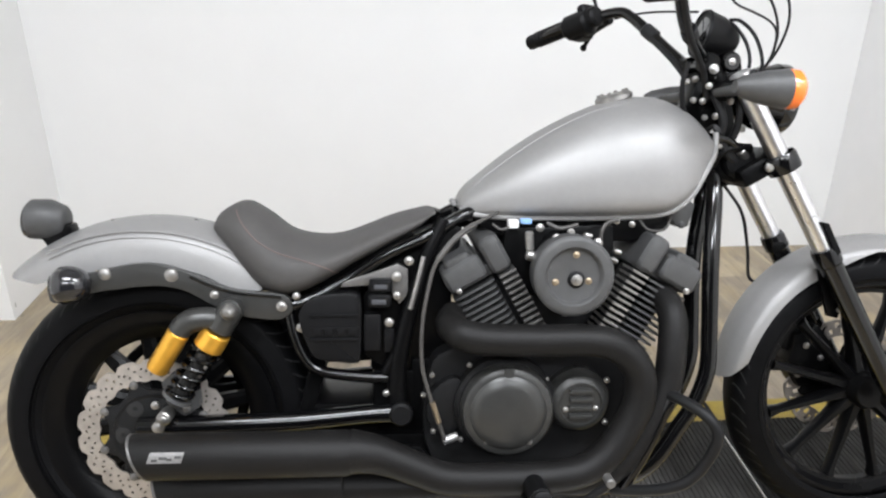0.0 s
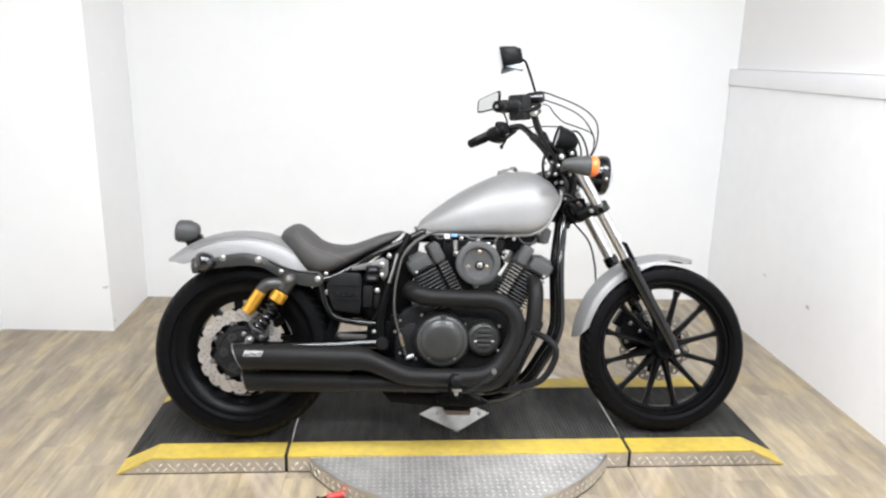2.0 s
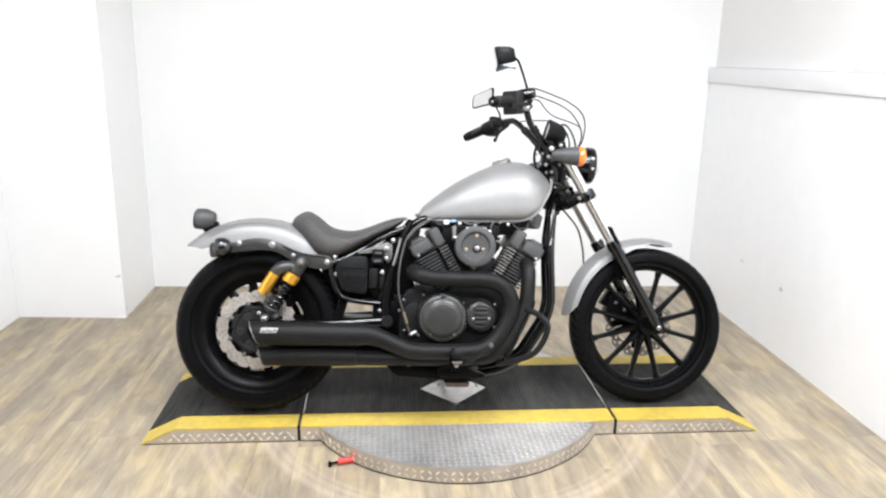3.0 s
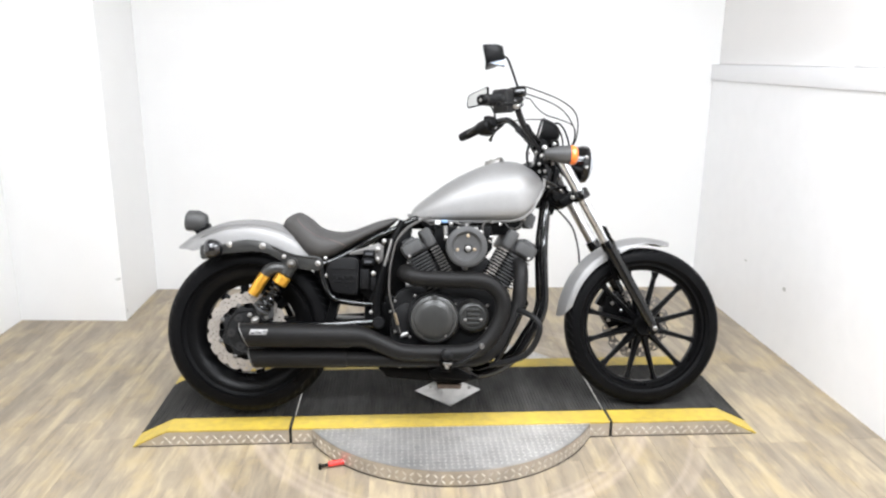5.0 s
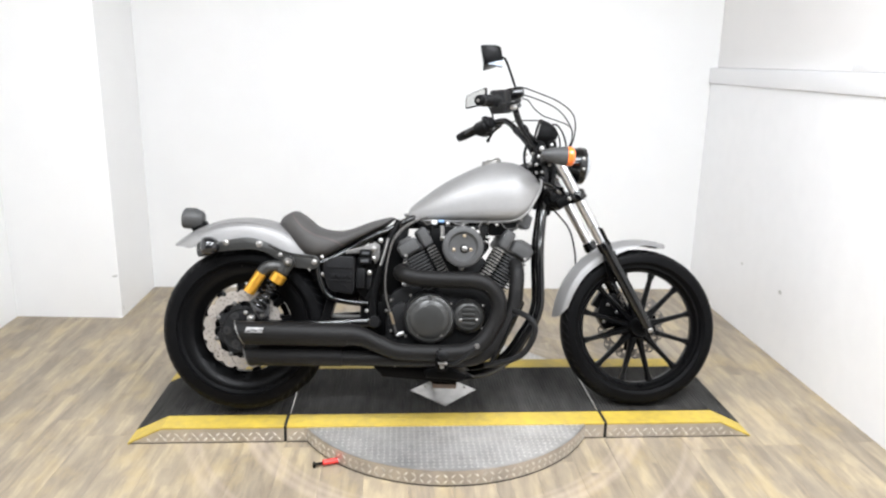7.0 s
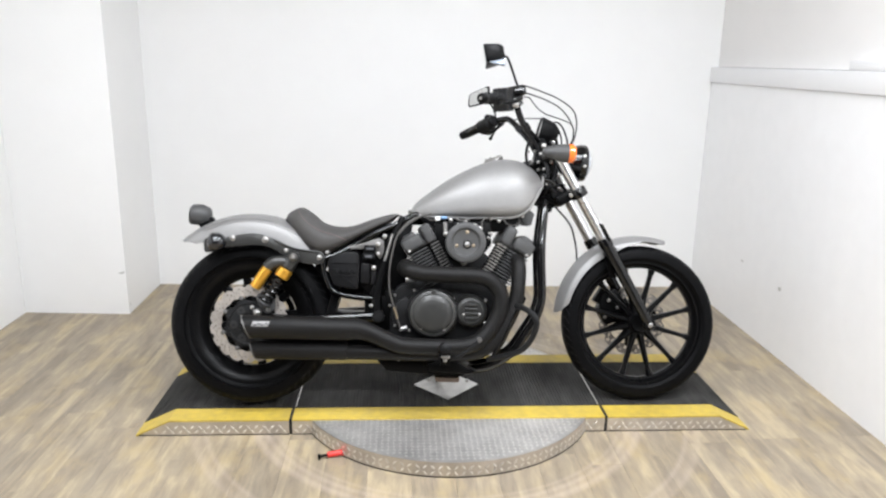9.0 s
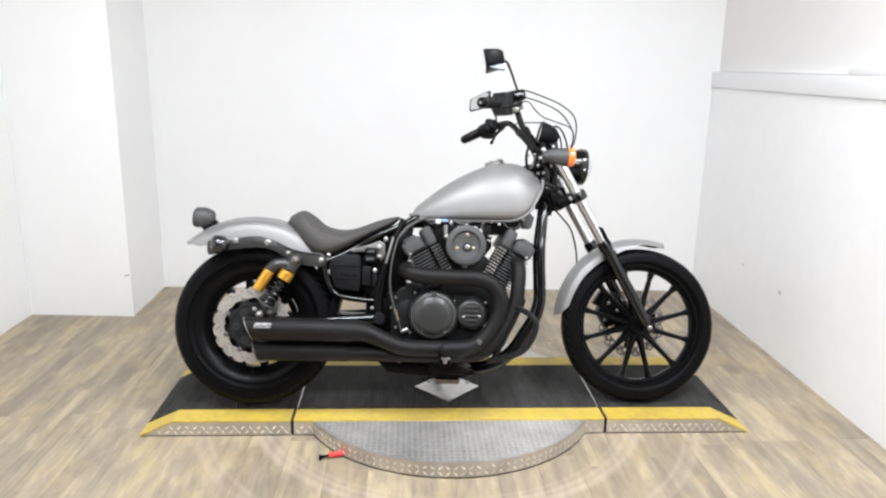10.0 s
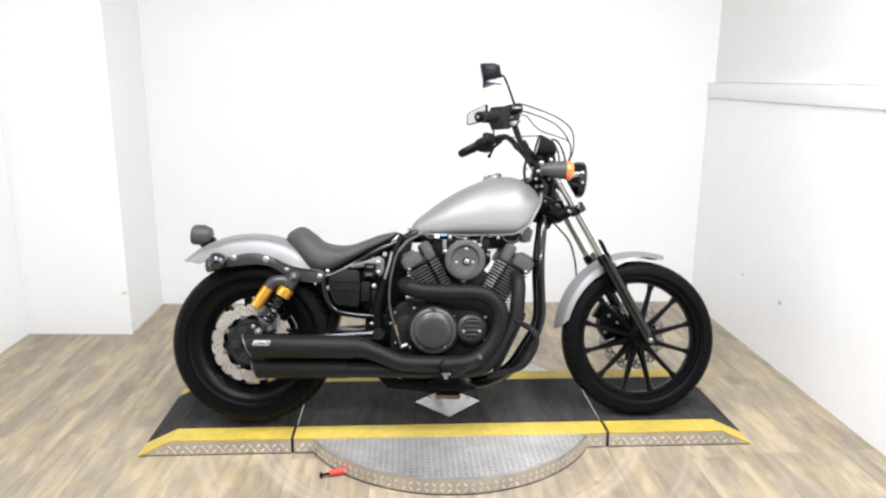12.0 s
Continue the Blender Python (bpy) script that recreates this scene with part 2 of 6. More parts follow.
BRIGHT = material("bright_steel_bolt", (0.38, 0.37, 0.355), 0.38, metal=0.9, vary=0.3, scale=120)
MACHINED = material("machined_fin_edge", (0.55, 0.53, 0.50), 0.35, metal=0.9, vary=0.3, scale=80)
STAINLESS = material("stainless_brake_disc", (0.47, 0.43, 0.39), 0.45, metal=0.7, vary=0.3, scale=60)
GOLD = material("gold_anodised_alloy", (0.83, 0.44, 0.06), 0.33, metal=0.75, vary=0.18, scale=60)
PLASTIC = material("black_plastic", (0.0065, 0.0065, 0.007), 0.42, spec=0.16, vary=0.2, scale=60, bump=0.05)
SWITCH = material("greyed_black_plastic", (0.017, 0.017, 0.0175), 0.5, spec=0.25, vary=0.25, scale=90, bump=0.08)
CABLE = material("grey_cable_sheath", (0.062, 0.058, 0.054), 0.5, vary=0.25, scale=60)
CABLE_BLACK = material("black_cable_sheath", (0.012, 0.012, 0.013), 0.45, spec=0.25)
AMBER = glass_material("amber_lens", (0.95, 0.20, 0.03), 0.15)
SMOKE = glass_material("dark_smoked_lens", (0.012, 0.012, 0.014), 0.06)
MIRROR = material("mirror_glass", (0.58, 0.585, 0.575), 0.08, metal=1.0, vary=0.02, rough_vary=0.01)
BADGE = material("silver_badge_foil", (0.27, 0.265, 0.26), 0.42, metal=0.4, vary=0.25, scale=200)


# ---- mesh helpers ----
def finish(name, bm, mat, angle=35):
    bmesh.ops.remove_doubles(bm, verts=bm.verts, dist=1e-5)
    bmesh.ops.recalc_face_normals(bm, faces=bm.faces)
    me = bpy.data.meshes.new(name)
    bm.to_mesh(me)
    bm.free()
    me.materials.append(mat)
    me.shade_smooth()
    me.set_sharp_from_angle(angle=radians(angle))
    return me


bike, setting_off = None, Vector()


def part(name, bm, mat, parent, label="", angle=35):
    ob = new(name, finish(name, bm, mat, angle))
    ob.parent = parent
    if parent and parent is bike:
        ob.location = setting_off
    return tagged(ob, label)


def parts(name, bms, mat, parent, label="", kind=""):
    """Each mesh as a part of its own."""
    return [tagged(part(name, bm, mat, parent, label), kind=kind) for bm in bms]


def thing(name, bm, mat, label, category, group="", kind="", angle=35):
    return tagged(new(name, finish(name, bm, mat, angle)), label, category, group, kind)


def empty(name, m, label, category, group="", kind=""):
    ob = new(name)
    ob.empty_display_size = 0.1
    ob.matrix_world = m
    return tagged(ob, label, category, group, kind)


def merge(*bms):
    out = bms[0]
    for other in bms[1:]:
        me = bpy.data.meshes.new("tmp")
        other.to_mesh(me)
        other.free()
        out.from_mesh(me)
        bpy.data.meshes.remove(me)
    return out


def moved(bm, m):
    bmesh.ops.transform(bm, matrix=m, verts=bm.verts)
    return bm


def box(x0, x1, y0, y1, z0, z1, bevel=0.0, seg=2):
    bm = bmesh.new()
    bmesh.ops.create_cube(bm, size=1)
    bmesh.ops.scale(bm, vec=(x1 - x0, y1 - y0, z1 - z0), verts=bm.verts)
    bmesh.ops.translate(bm, vec=((x0 + x1) / 2, (y0 + y1) / 2, (z0 + z1) / 2), verts=bm.verts)
    if bevel:
        bmesh.ops.bevel(bm, geom=bm.edges[:], offset=bevel, segments=seg, profile=0.6, affect="EDGES")
    return bm


def prism(poly, z0, z1, bevel=0.0):
    """A plan polygon raised from z0 to z1."""
    bm = bmesh.new()
    low = [bm.verts.new((x, y, z0)) for x, y in poly]
    top = [bm.verts.new((x, y, z1)) for x, y in poly]
    n = len(poly)
    bm.faces.new(low[::-1])
    bm.faces.new(top)
    for i in range(n):
        bm.faces.new((low[i], low[(i + 1) % n], top[(i + 1) % n], top[i]))
    if bevel:
        bmesh.ops.bevel(bm, geom=bm.edges[:], offset=bevel, segments=2, profile=0.6, affect="EDGES")
    return bm


def slab(poly, v0, v1, bevel=0.0, seg=2):
    """A side-view polygon (along, up) with thickness from v0 to v1 across."""
    bm = prism([(a, b) for a, b in poly], 0, 1)
    for v in bm.verts:
        a, b, c = v.co
        v.co = (a, v0 + (v1 - v0) * c, b)
    if bevel:
        bmesh.ops.recalc_face_normals(bm, faces=bm.faces)
        bmesh.ops.bevel(bm, geom=bm.edges[:], offset=bevel, segments=seg, profile=0.6, affect="EDGES")
    return bm


def spline(points, per=6, closed=False):
    """Catmull-Rom through points of any dimension."""
    p = [Vector(q) for q in points]
    n = len(p)
    out = []
    for i in range(n if closed else n - 1):
        a, b, c, d = (p[(i + k) % n] if closed else p[min(max(i + k, 0), n - 1)] for k in (-1, 0, 1, 2))
        for s in range(per):
            t = s / per
            out.append(0.5 * (2 * b + (c - a) * t + (2 * a - 5 * b + 4 * c - d) * t * t + (3 * b - a - 3 * c + d) * t ** 3))
    if not closed:
        out.append(p[-1])
    return out


def tube(points, r, n=12, per=6, closed=False, caps=True):
    """A round tube along a smooth line; r is a radius or one for each given point."""
    m = len(points)
    radii = [r] * m if isinstance(r, (int, float)) else list(r)
    path = spline([(*q, k) for q, k in zip(points, radii)], per, closed)
    pts, rad = [Vector(q[:3]) for q in path], [q[3] for q in path]
    bm = bmesh.new()
    rings, normal = [], None
    count = len(pts)
    for i in range(count):
        if closed:
            tan = (pts[(i + 1) % count] - pts[i - 1]).normalized()
        else:
            tan = (pts[min(i + 1, count - 1)] - pts[max(i - 1, 0)]).normalized()
        if normal is None:
            normal = tan.orthogonal().normalized()
        normal = (normal - tan * normal.dot(tan)).normalized()
        side = tan.cross(normal)
        rings.append([bm.verts.new(pts[i] + rad[i] * (math.cos(a) * normal + math.sin(a) * side)) for a in (2 * math.pi * k / n for k in range(n))])
    for i in range(count if closed else count - 1):
        a, b = rings[i], rings[(i + 1) % count]
        for k in range(n):
            bm.faces.new((a[k], a[(k + 1) % n], b[(k + 1) % n], b[k]))
    if caps and not closed:
        bm.faces.new(rings[0][::-1])
        bm.faces.new(rings[-1])
    return bm


def lathe(profile, origin, axis, n=24, closed=False):
    """Turns (radius, height) pairs round an axis through origin."""
    axis = Vector(axis).normalized()
    x = axis.orthogonal().normalized()
    y = axis.cross(x)
    o = Vector(origin)
    bm = bmesh.new()
    rings = []
    for r, h in profile:
        if r < 1e-6:
            rings.append([bm.verts.new(o + axis * h)])
        else:
            rings.append([bm.verts.new(o + axis * h + r * (math.cos(t) * x + math.sin(t) * y)) for t in (2 * math.pi * k / n for k in range(n))])
    pairs = list(zip(rings, rings[1:])) + ([(rings[-1], rings[0])] if closed else [])
    for a, b in pairs:
        if len(a) == 1 and len(b) == 1:
            continue
        for k in range(n):
            k2 = (k + 1) % n
            if len(a) == 1:
                bm.faces.new((a[0], b[k], b[k2]))
            elif len(b) == 1:
                bm.faces.new((a[k], a[k2], b[0]))
            else:
                bm.faces.new((a[k], a[k2], b[k2], b[k]))
    return bm


def rod(a, b, r, n=14, edge=0.003):
    """A straight rod with eased ends."""
    a, b = Vector(a), Vector(b)
    h = (b - a).length
    e = min(edge, r * 0.5, h * 0.4)
    return lathe([(0, 0), (r - e, 0), (r, e), (r, h - e), (r - e, h), (0, h)], a, b - a, n)


def body_rows(top, low, u0, u1, n):
    """Stations along a body: place, lower and upper edge, from its two side-view edges."""
    upper, under = spline(top, 8), spline(low, 8)
    out = []
    for i in range(n + 1):
        u = u0 + (u1 - u0) * (1 - math.cos(math.pi * i / n)) / 2
        out.append((u, float(np.interp(u, [q[0] for q in under], [q[1] for q in under])), float(np.interp(u, [q[0] for q in upper], [q[1] for q in upper]))))
    return out


def loft_body(rows, width, waist=0.42, n_top=2.3, n_low=3.2, ring=44):
    """A long body with rounded sections, widest at the waist."""
    bm = bmesh.new()
    rings = []
    for u, w0, w1 in rows:
        hw, mid = width(u), w0 + (w1 - w0) * waist
        loop = []
        for k in range(ring):
            a = 2 * math.pi * k / ring
            c, s = math.cos(a), math.sin(a)
            n = n_top if s > 0 else n_low
            half = (w1 - mid) if s > 0 else (mid - w0)
            loop.append(bm.verts.new((u, hw * math.copysign(abs(c) ** (2 / n), c), mid + half * math.copysign(abs(s) ** (2 / n), s))))
        rings.append(loop)
    for a, b in zip(rings, rings[1:]):
        for k in range(ring):
            bm.faces.new((a[k], a[(k + 1) % ring], b[(k + 1) % ring], b[k]))
    for end, grow in ((rings[0], rows[0][0] - rows[1][0]), (rings[-1], rows[-1][0] - rows[-2][0])):
        mid = sum((v.co for v in end), Vector()) / ring
        last = end
        for k, d in ((0.86, 0.004), (0.55, 0.0075)):
            nxt = [bm.verts.new(mid + (v.co - mid) * k + Vector((math.copysign(d, grow), 0, 0))) for v in end]
            for i in range(ring):
                bm.faces.new((last[i], last[(i + 1) % ring], nxt[(i + 1) % ring], nxt[i]))
            last = nxt
        bm.faces.new(last)
    return bm


def body_skin(rows, width, u, w, waist=0.42, n_top=2.3, n_low=3.2):
    """Half the breadth of a lofted body at a side-view point."""
    w0, w1 = (float(np.interp(u, [r[0] for r in rows], [r[k] for r in rows])) for k in (1, 2))
    mid = w0 + (w1 - w0) * waist
    n, half = (n_top, w1 - mid) if w > mid else (n_low, mid - w0)
    return width(u) * max(0.0, 1 - min(1.0, abs(w - mid) / half) ** n) ** (1 / n)


def bolt(u, v, w, r, h=0.006, side=-1):
    """A domed bolt head that points across, with a washer under it."""
    r, h = r * 0.82, h * 0.62
    return lathe([(0, -0.004), (r * 1.25, -0.004), (r * 1.25, h * 0.15), (r, h * 0.2), (r, h * 0.7), (r * 0.7, h), (0, h * 1.05)], (u, v, w), (0, side, 0), 12)


# ---- the room ----
REAR, BAY = -6.0, -3.1
PIER_X, PIER_Y, LEFT, LEFT_Y = -1.692, 1.364, -2.262, 1.393
CORNER_X, CORNER_Y = 1.678, 1.876
FAR = 1.96


def back_y(x):
    """The back wall, which is not quite square to the platform."""
    return 1.923 - 0.0142 * (x + 1.699)


def right_x(y, off=0.0):
    return CORNER_X - 0.007 * (CORNER_Y - y) + off


def left_x(y):
    return LEFT - 0.004 * (LEFT_Y - y)


def wall(name, poly, z0, z1, mat, label):
    return thing(name, prism(poly, z0, z1), mat, label, "wall", kind="structure")


def right_strip(off0, off1, y0, y1):
    return [(right_x(y1, off0), y1), (right_x(y0, off0), y0), (right_x(y0, off1), y0), (right_x(y1, off1), y1)]


RIGHT_END = CORNER_Y - 0.002
LEDGE_LOW, LEDGE_TOP = 1.296, 1.386
wall("wall_back", [(PIER_X - 0.15, back_y(PIER_X - 0.15)), (2.4, back_y(2.4)), (2.4, FAR + 0.15), (PIER_X - 0.15, FAR + 0.15)], -0.05, CEILING, WALL, "plain white painted wall behind the platform")
wall("wall_pier", [(LEFT - 0.15, LEFT_Y + 0.008), (PIER_X, PIER_Y), (PIER_X - 0.007, back_y(PIER_X) - 0.002), (LEFT - 0.15, back_y(LEFT) - 0.002)], -0.05, CEILING, WALL, "white painted pier projecting from the corner")
wall("wall_left", [(LEFT - 0.15, BAY), (left_x(BAY), BAY), (LEFT, LEFT_Y - 0.002), (LEFT - 0.15, LEFT_Y + 0.004)], -0.05, CEILING, WALL, "plain white painted side wall")
wall("wall_right_lower", right_strip(0.0, 0.22, BAY, RIGHT_END), -0.05, LEDGE_LOW - 0.002, WALL_GLOSS, "glossy white half-height wall panel under a ledge")
wall("wall_right_upper", right_strip(0.032, 0.22, BAY, RIGHT_END), LEDGE_TOP + 0.002, CEILING, WALL_UPPER, "white wall set back above the ledge, shade in its colour")
# three unseen dark walls added behind the camera to deepen the blacks
wall("wall_rear", [(LEFT - 0.15, REAR - 0.15), (2.7, REAR - 0.15), (2.7, REAR - 0.002), (LEFT - 0.15, REAR - 0.002)], -0.05, CEILING, UNSEEN_DARK, "unseen dark grey rear wall, added to darken reflections")
wall("wall_left_unseen", [(LEFT - 0.15, REAR), (left_x(BAY), REAR), (left_x(BAY), BAY - 0.002), (LEFT - 0.15, BAY - 0.002)], -0.05, CEILING, UNSEEN_DARK, "unseen dark grey side wall, added to darken reflections")
wall("wall_right_unseen", right_strip(0.0, 0.22, REAR, BAY - 0.002), -0.05, CEILING, UNSEEN_DARK, "unseen dark grey side wall, added to darken reflections")
thing("ceiling", box(LEFT - 0.15, 2.7, REAR - 0.15, FAR + 0.15, CEILING + 0.002, CEILING + 0.12), CEIL, "unseen mid-grey ceiling with light panels", "ceiling", kind="structure")
thing("trim", prism(right_strip(-0.012, 0.218, BAY + 0.002, RIGHT_END - 0.002), LEDGE_LOW, LEDGE_TOP, 0.004), TRIM, "white ledge board capping the half-height wall", "ledge", kind="structure")
thing("junction_box", box(right_x(0.2, -0.008), right_x(0.2, 0.028), -0.10, 0.47, LEDGE_TOP + 0.001, 1.426, 0.004), TRIM, "low white box standing on the ledge", "box")

for px, py, pw, pd, watts in PANELS:
    lightbox = empty("ceiling_light", pose(px, py, CEILING), "white framed fluorescent ceiling panel, lit", "ceiling light", "ceiling panels")
    fr = merge(box(-pw / 2, pw / 2, -pd / 2, -pd / 2 + 0.025, -0.02, 0.0), box(-pw / 2, pw / 2, pd / 2 - 0.025, pd / 2, -0.02, 0.0),
               box(-pw / 2, -pw / 2 + 0.025, -pd / 2 + 0.026, pd / 2 - 0.026, -0.02, 0.0), box(pw / 2 - 0.025, pw / 2, -pd / 2 + 0.026, pd / 2 - 0.026, -0.02, 0.0))
    part("frame", fr, TRIM, lightbox)
    part("diffuser", box(-pw / 2 + 0.026, pw / 2 - 0.026, -pd / 2 + 0.026, pd / 2 - 0.026, -0.012, -0.004), TRIM, lightbox)



def scuff(name_of, m, w, h, seed):
    """A faint rubbed mark: a thin ragged patch on a wall."""
    rnd = random.Random(seed)
    pts = [(math.cos(a) * w * rnd.uniform(0.55, 1.0), math.sin(a) * h * rnd.uniform(0.55, 1.0)) for a in [2 * math.pi * k / 14 for k in range(14)]]
    return tagged(part(name_of, moved(prism(pts, 0.0, 0.0004), m), SCUFF, None), "faint grey scuff on the white paint", "scuff mark", "wall scuffs")


scuff("scuff_mark", pose(-1.712, 1.3645, 0.238, 90, -12, -2.9), 0.024, 0.009, 1)
scuff("scuff_mark", pose(PIER_X + 0.0003, 1.390, 0.05, 90, 0, 90), 0.006, 0.016, 2)
scuff("scuff_mark", pose(right_x(0.78) - 0.0003, 0.78, 0.335, 90, 0, -90), 0.020, 0.014, 3)
scuff("scuff_mark", pose(right_x(1.20) - 0.0003, 1.20, 0.364, 90, 10, -90), 0.022, 0.006, 4)

# ---- the platform ----
DECK, DISC_TOP, DEEP = 0.0645, 0.0605, 0.612
SEAM, FLAT = 0.61, 1.063
disc = empty("turntable", pose(0, 0.291, 0), "round aluminium diamond-plate turntable set on the wood floor", "turntable")
R = 0.605
part("plate", lathe([(0, 0.010), (R - 0.003, 0.010), (R - 0.003, DISC_TOP), (0, DISC_TOP)], (0, 0, 0), (0, 0, 1), 96), TREAD_TOP, disc, "worn grey tread-plate top")
part("rim_band", lathe([(R - 0.0026, 0.0055), (R, 0.006), (R, DISC_TOP - 0.0012), (R - 0.0026, DISC_TOP - 0.0008)], (0, 0, 0), (0, 0, 1), 96, closed=True), TREAD, disc, "tread-plate rim, tan floor reflection in its colour")

# black ring drawn in as the shadow gap between rim and floor
part("shadow_gap_ring", lathe([(0, 0.0), (R - 0.0015, 0.0), (R - 0.0015, 0.0055), (0, 0.0055)], (0, 0, 0), (0, 0, 1), 96), GAP, disc, "black ring standing in for the shadow under the turntable")


def lug(angle, l=0.0105, w=0.0036, h=0.0016):
    """One raised tread bar: a low four-sided lozenge."""
    c, s = math.cos(angle), math.sin(angle)
    pts = [(-l, 0, 0), (0, -w, 0), (l, 0, 0), (0, w, 0), (-l * 0.45, 0, h), (l * 0.45, 0, h)]
    return [(x * c - y * s, x * s + y * c, z) for x, y, z in pts], [(0, 1, 5, 4), (1, 2, 5), (2, 3, 5), (3, 0, 4, 5)]


def tread_bars(places, size=1.0):
    """places: matrices at which a tread bar stands."""
    verts, faces = [], []
    for m, k in places:
        vs, fs = lug(radians(45 if k % 2 else -45), 0.0105 * size, 0.0036 * size, 0.0016 * size)
        base = len(verts)
        verts += [m @ Vector(q) for q in vs]
        faces += [tuple(base + i for i in f) for f in fs]
    me = bpy.data.meshes.new("tread")
    me.from_pydata(verts, [], faces)
    bm = bmesh.new()
    bm.from_mesh(me)
    bpy.data.meshes.remove(me)
    return bm


STEP = 0.0215
top_bars, k = [], 0
for i in range(-30, 31):
    for j in range(-30, 31):
        x, y = i * STEP, j * STEP
        if math.hypot(x, y) < R - 0.014 and not (-0.30 < y < 0.33):
            top_bars.append((Matrix.Translation((x, y, DISC_TOP - 0.0002)), i + j))
tagged(part("tread_pattern", tread_bars(top_bars, 0.95), TREAD_BAR, disc), kind="stuff")
rim_bars = []
for i in range(140):
    a = 2 * math.pi * i / 140
    for j, z in enumerate((0.018, 0.040)):
        m = Matrix.Rotation(a, 4, "Z") @ Matrix.Translation((R - 0.0003, 0, z)) @ Matrix.Rotation(radians(90), 4, "Y")
        rim_bars.append((m, i + j))
tagged(part("rim_pattern", tread_bars(rim_bars, 1.2), TREAD_BAR, disc), kind="stuff")


def deck_section(name, x0, x1, slope0, slope1, label):
    """One section of the platform: a sheet-metal body with a sloping end, ribbed matting and yellow edges."""
    ob = empty(name, pose(0, 0, 0), label, "ramp", "platform sections")
    g = 0.006
    side = [(x0 if slope0 == 0 else x0 - slope0, 0.0045), (x1 if slope1 == 0 else x1 + slope1, 0.0045)]
    topline = [(x1, DECK - 0.004), (x0, DECK - 0.004)]
    outline = side + topline
    part("body", slab(outline, 0.0, DEEP), TREAD, ob, "aluminium tread-plate body")
    # black strip drawn in as the shadow gap along the floor
    part("shadow_gap_strip", box(side[0][0] + 0.012 * (slope0 > 0), side[1][0] - 0.012 * (slope1 > 0), 0.0012, DEEP - 0.002, 0.0, 0.0044), GAP, ob, "black strip standing in for the shadow under the platform")
    edge = 0.095

    def strip(y0, y1, mat, nm, z, pitch=0.0):
        line = ([(x0 - slope0, 0.006)] if slope0 else []) + [(x0, DECK), (x1, DECK)] + ([(x1 + slope1, 0.006)] if slope1 else [])
        if pitch:
            # ribs: flat crowns with narrow grooves between them
            ribbed = []
            for (xa, ha), (xb, hb) in zip(line, line[1:]):
                count = max(1, int((xb - xa) / pitch))
                for i in range(count):
                    for f, d in ((0.0, -0.0030), (0.14, 0.0), (0.60, 0.0), (0.74, -0.0030)):
                        t = (i + f) / count
                        ribbed.append((xa + (xb - xa) * t, ha + (hb - ha) * t + d))
            line = ribbed + [line[-1]]
        bm = bmesh.new()
        rows = []
        for y in (y0, y1):
            rows.append([[bm.verts.new((x, y, h + dz)) for dz in (-0.006, z)] for x, h in line])
        for i in range(len(line) - 1):
            a, b, c, d = rows[0][i], rows[0][i + 1], rows[1][i + 1], rows[1][i]
            bm.faces.new((a[1], b[1], c[1], d[1]))
            bm.faces.new((a[0], b[0], b[1], a[1]))
            bm.faces.new((c[0], d[0], d[1], c[1]))
        for e in (0, len(line) - 1):
            bm.faces.new((rows[0][e][0], rows[0][e][1], rows[1][e][1], rows[1][e][0]))
        return part(nm, bm, mat, ob, angle=5)

    strip(-0.002, edge, YELLOW, "edge_strip", 0.0)
    strip(DEEP - edge + 0.006, DEEP + 0.002, YELLOW, "edge_strip", 0.0)
    strip(edge + 0.001, DEEP - edge + 0.005, RIBBED, "rubber_mat", 0.002, 0.013)
    for seam_x, way in ((x0, 1), (x1, -1)) if not (slope0 or slope1) else ():
        part("end_trim", box(min(seam_x, seam_x + way * 0.003), max(seam_x, seam_x + way * 0.003), edge + 0.004, DEEP - edge - 0.004, DECK - 0.004, DECK + 0.0036), TREAD_BAR, ob, "thin aluminium end trim")
    bars = []
    cols = int((x1 - x0 + max(slope0, slope1)) / 0.03)
    for i in range(cols):
        for j, z in enumerate((0.016, 0.034, 0.050)):
            x = (x0 - slope0) + 0.015 + i * 0.03 + (0.015 if j % 2 else 0)
            h = DECK
            if slope0 and x < x0:
                h = DECK * (x - x0 + slope0) / slope0
            if slope1 and x > x1:
                h = DECK * (x1 + slope1 - x) / slope1
            if z < h - 0.016 and x < x1 + slope1 - 0.01:
                bars.append((Matrix.Translation((x, 0.0003, z)) @ Matrix.Rotation(radians(90), 4, "X"), i + j))
    tagged(part("tread_pattern", tread_bars(bars, 1.3), TREAD_BAR, ob), kind="stuff")
    return ob


mid = deck_section("platform_section", -SEAM + 0.006, SEAM - 0.006, 0, 0, "middle platform section with black ribbed mat and yellow edges")
deck_section("platform_section", -FLAT, -SEAM - 0.006, 0.126, 0, "ramp section under the rear wheel, black mat with yellow edges")
deck_section("platform_section", SEAM + 0.006, FLAT, 0, 0.124, "ramp section under the front wheel, black mat with yellow edges")
for sx in (-SEAM, SEAM):
    thing("seam_gasket", box(sx - 0.0055, sx + 0.0055, 0.004, DEEP - 0.004, 0.001, DECK + 0.001), GAP, "black rubber gasket in the seam between platform sections", "gasket", "seam gaskets")
thing("diamond_plate", prism([(-0.137, 0.289), (0.0, 0.147), (0.137, 0.291), (0.002, 0.432)], DECK + 0.002, DECK + 0.0055, 0.0012), STEEL_PLATE, "diamond-shaped scuffed steel plate let into the mat", "steel plate")

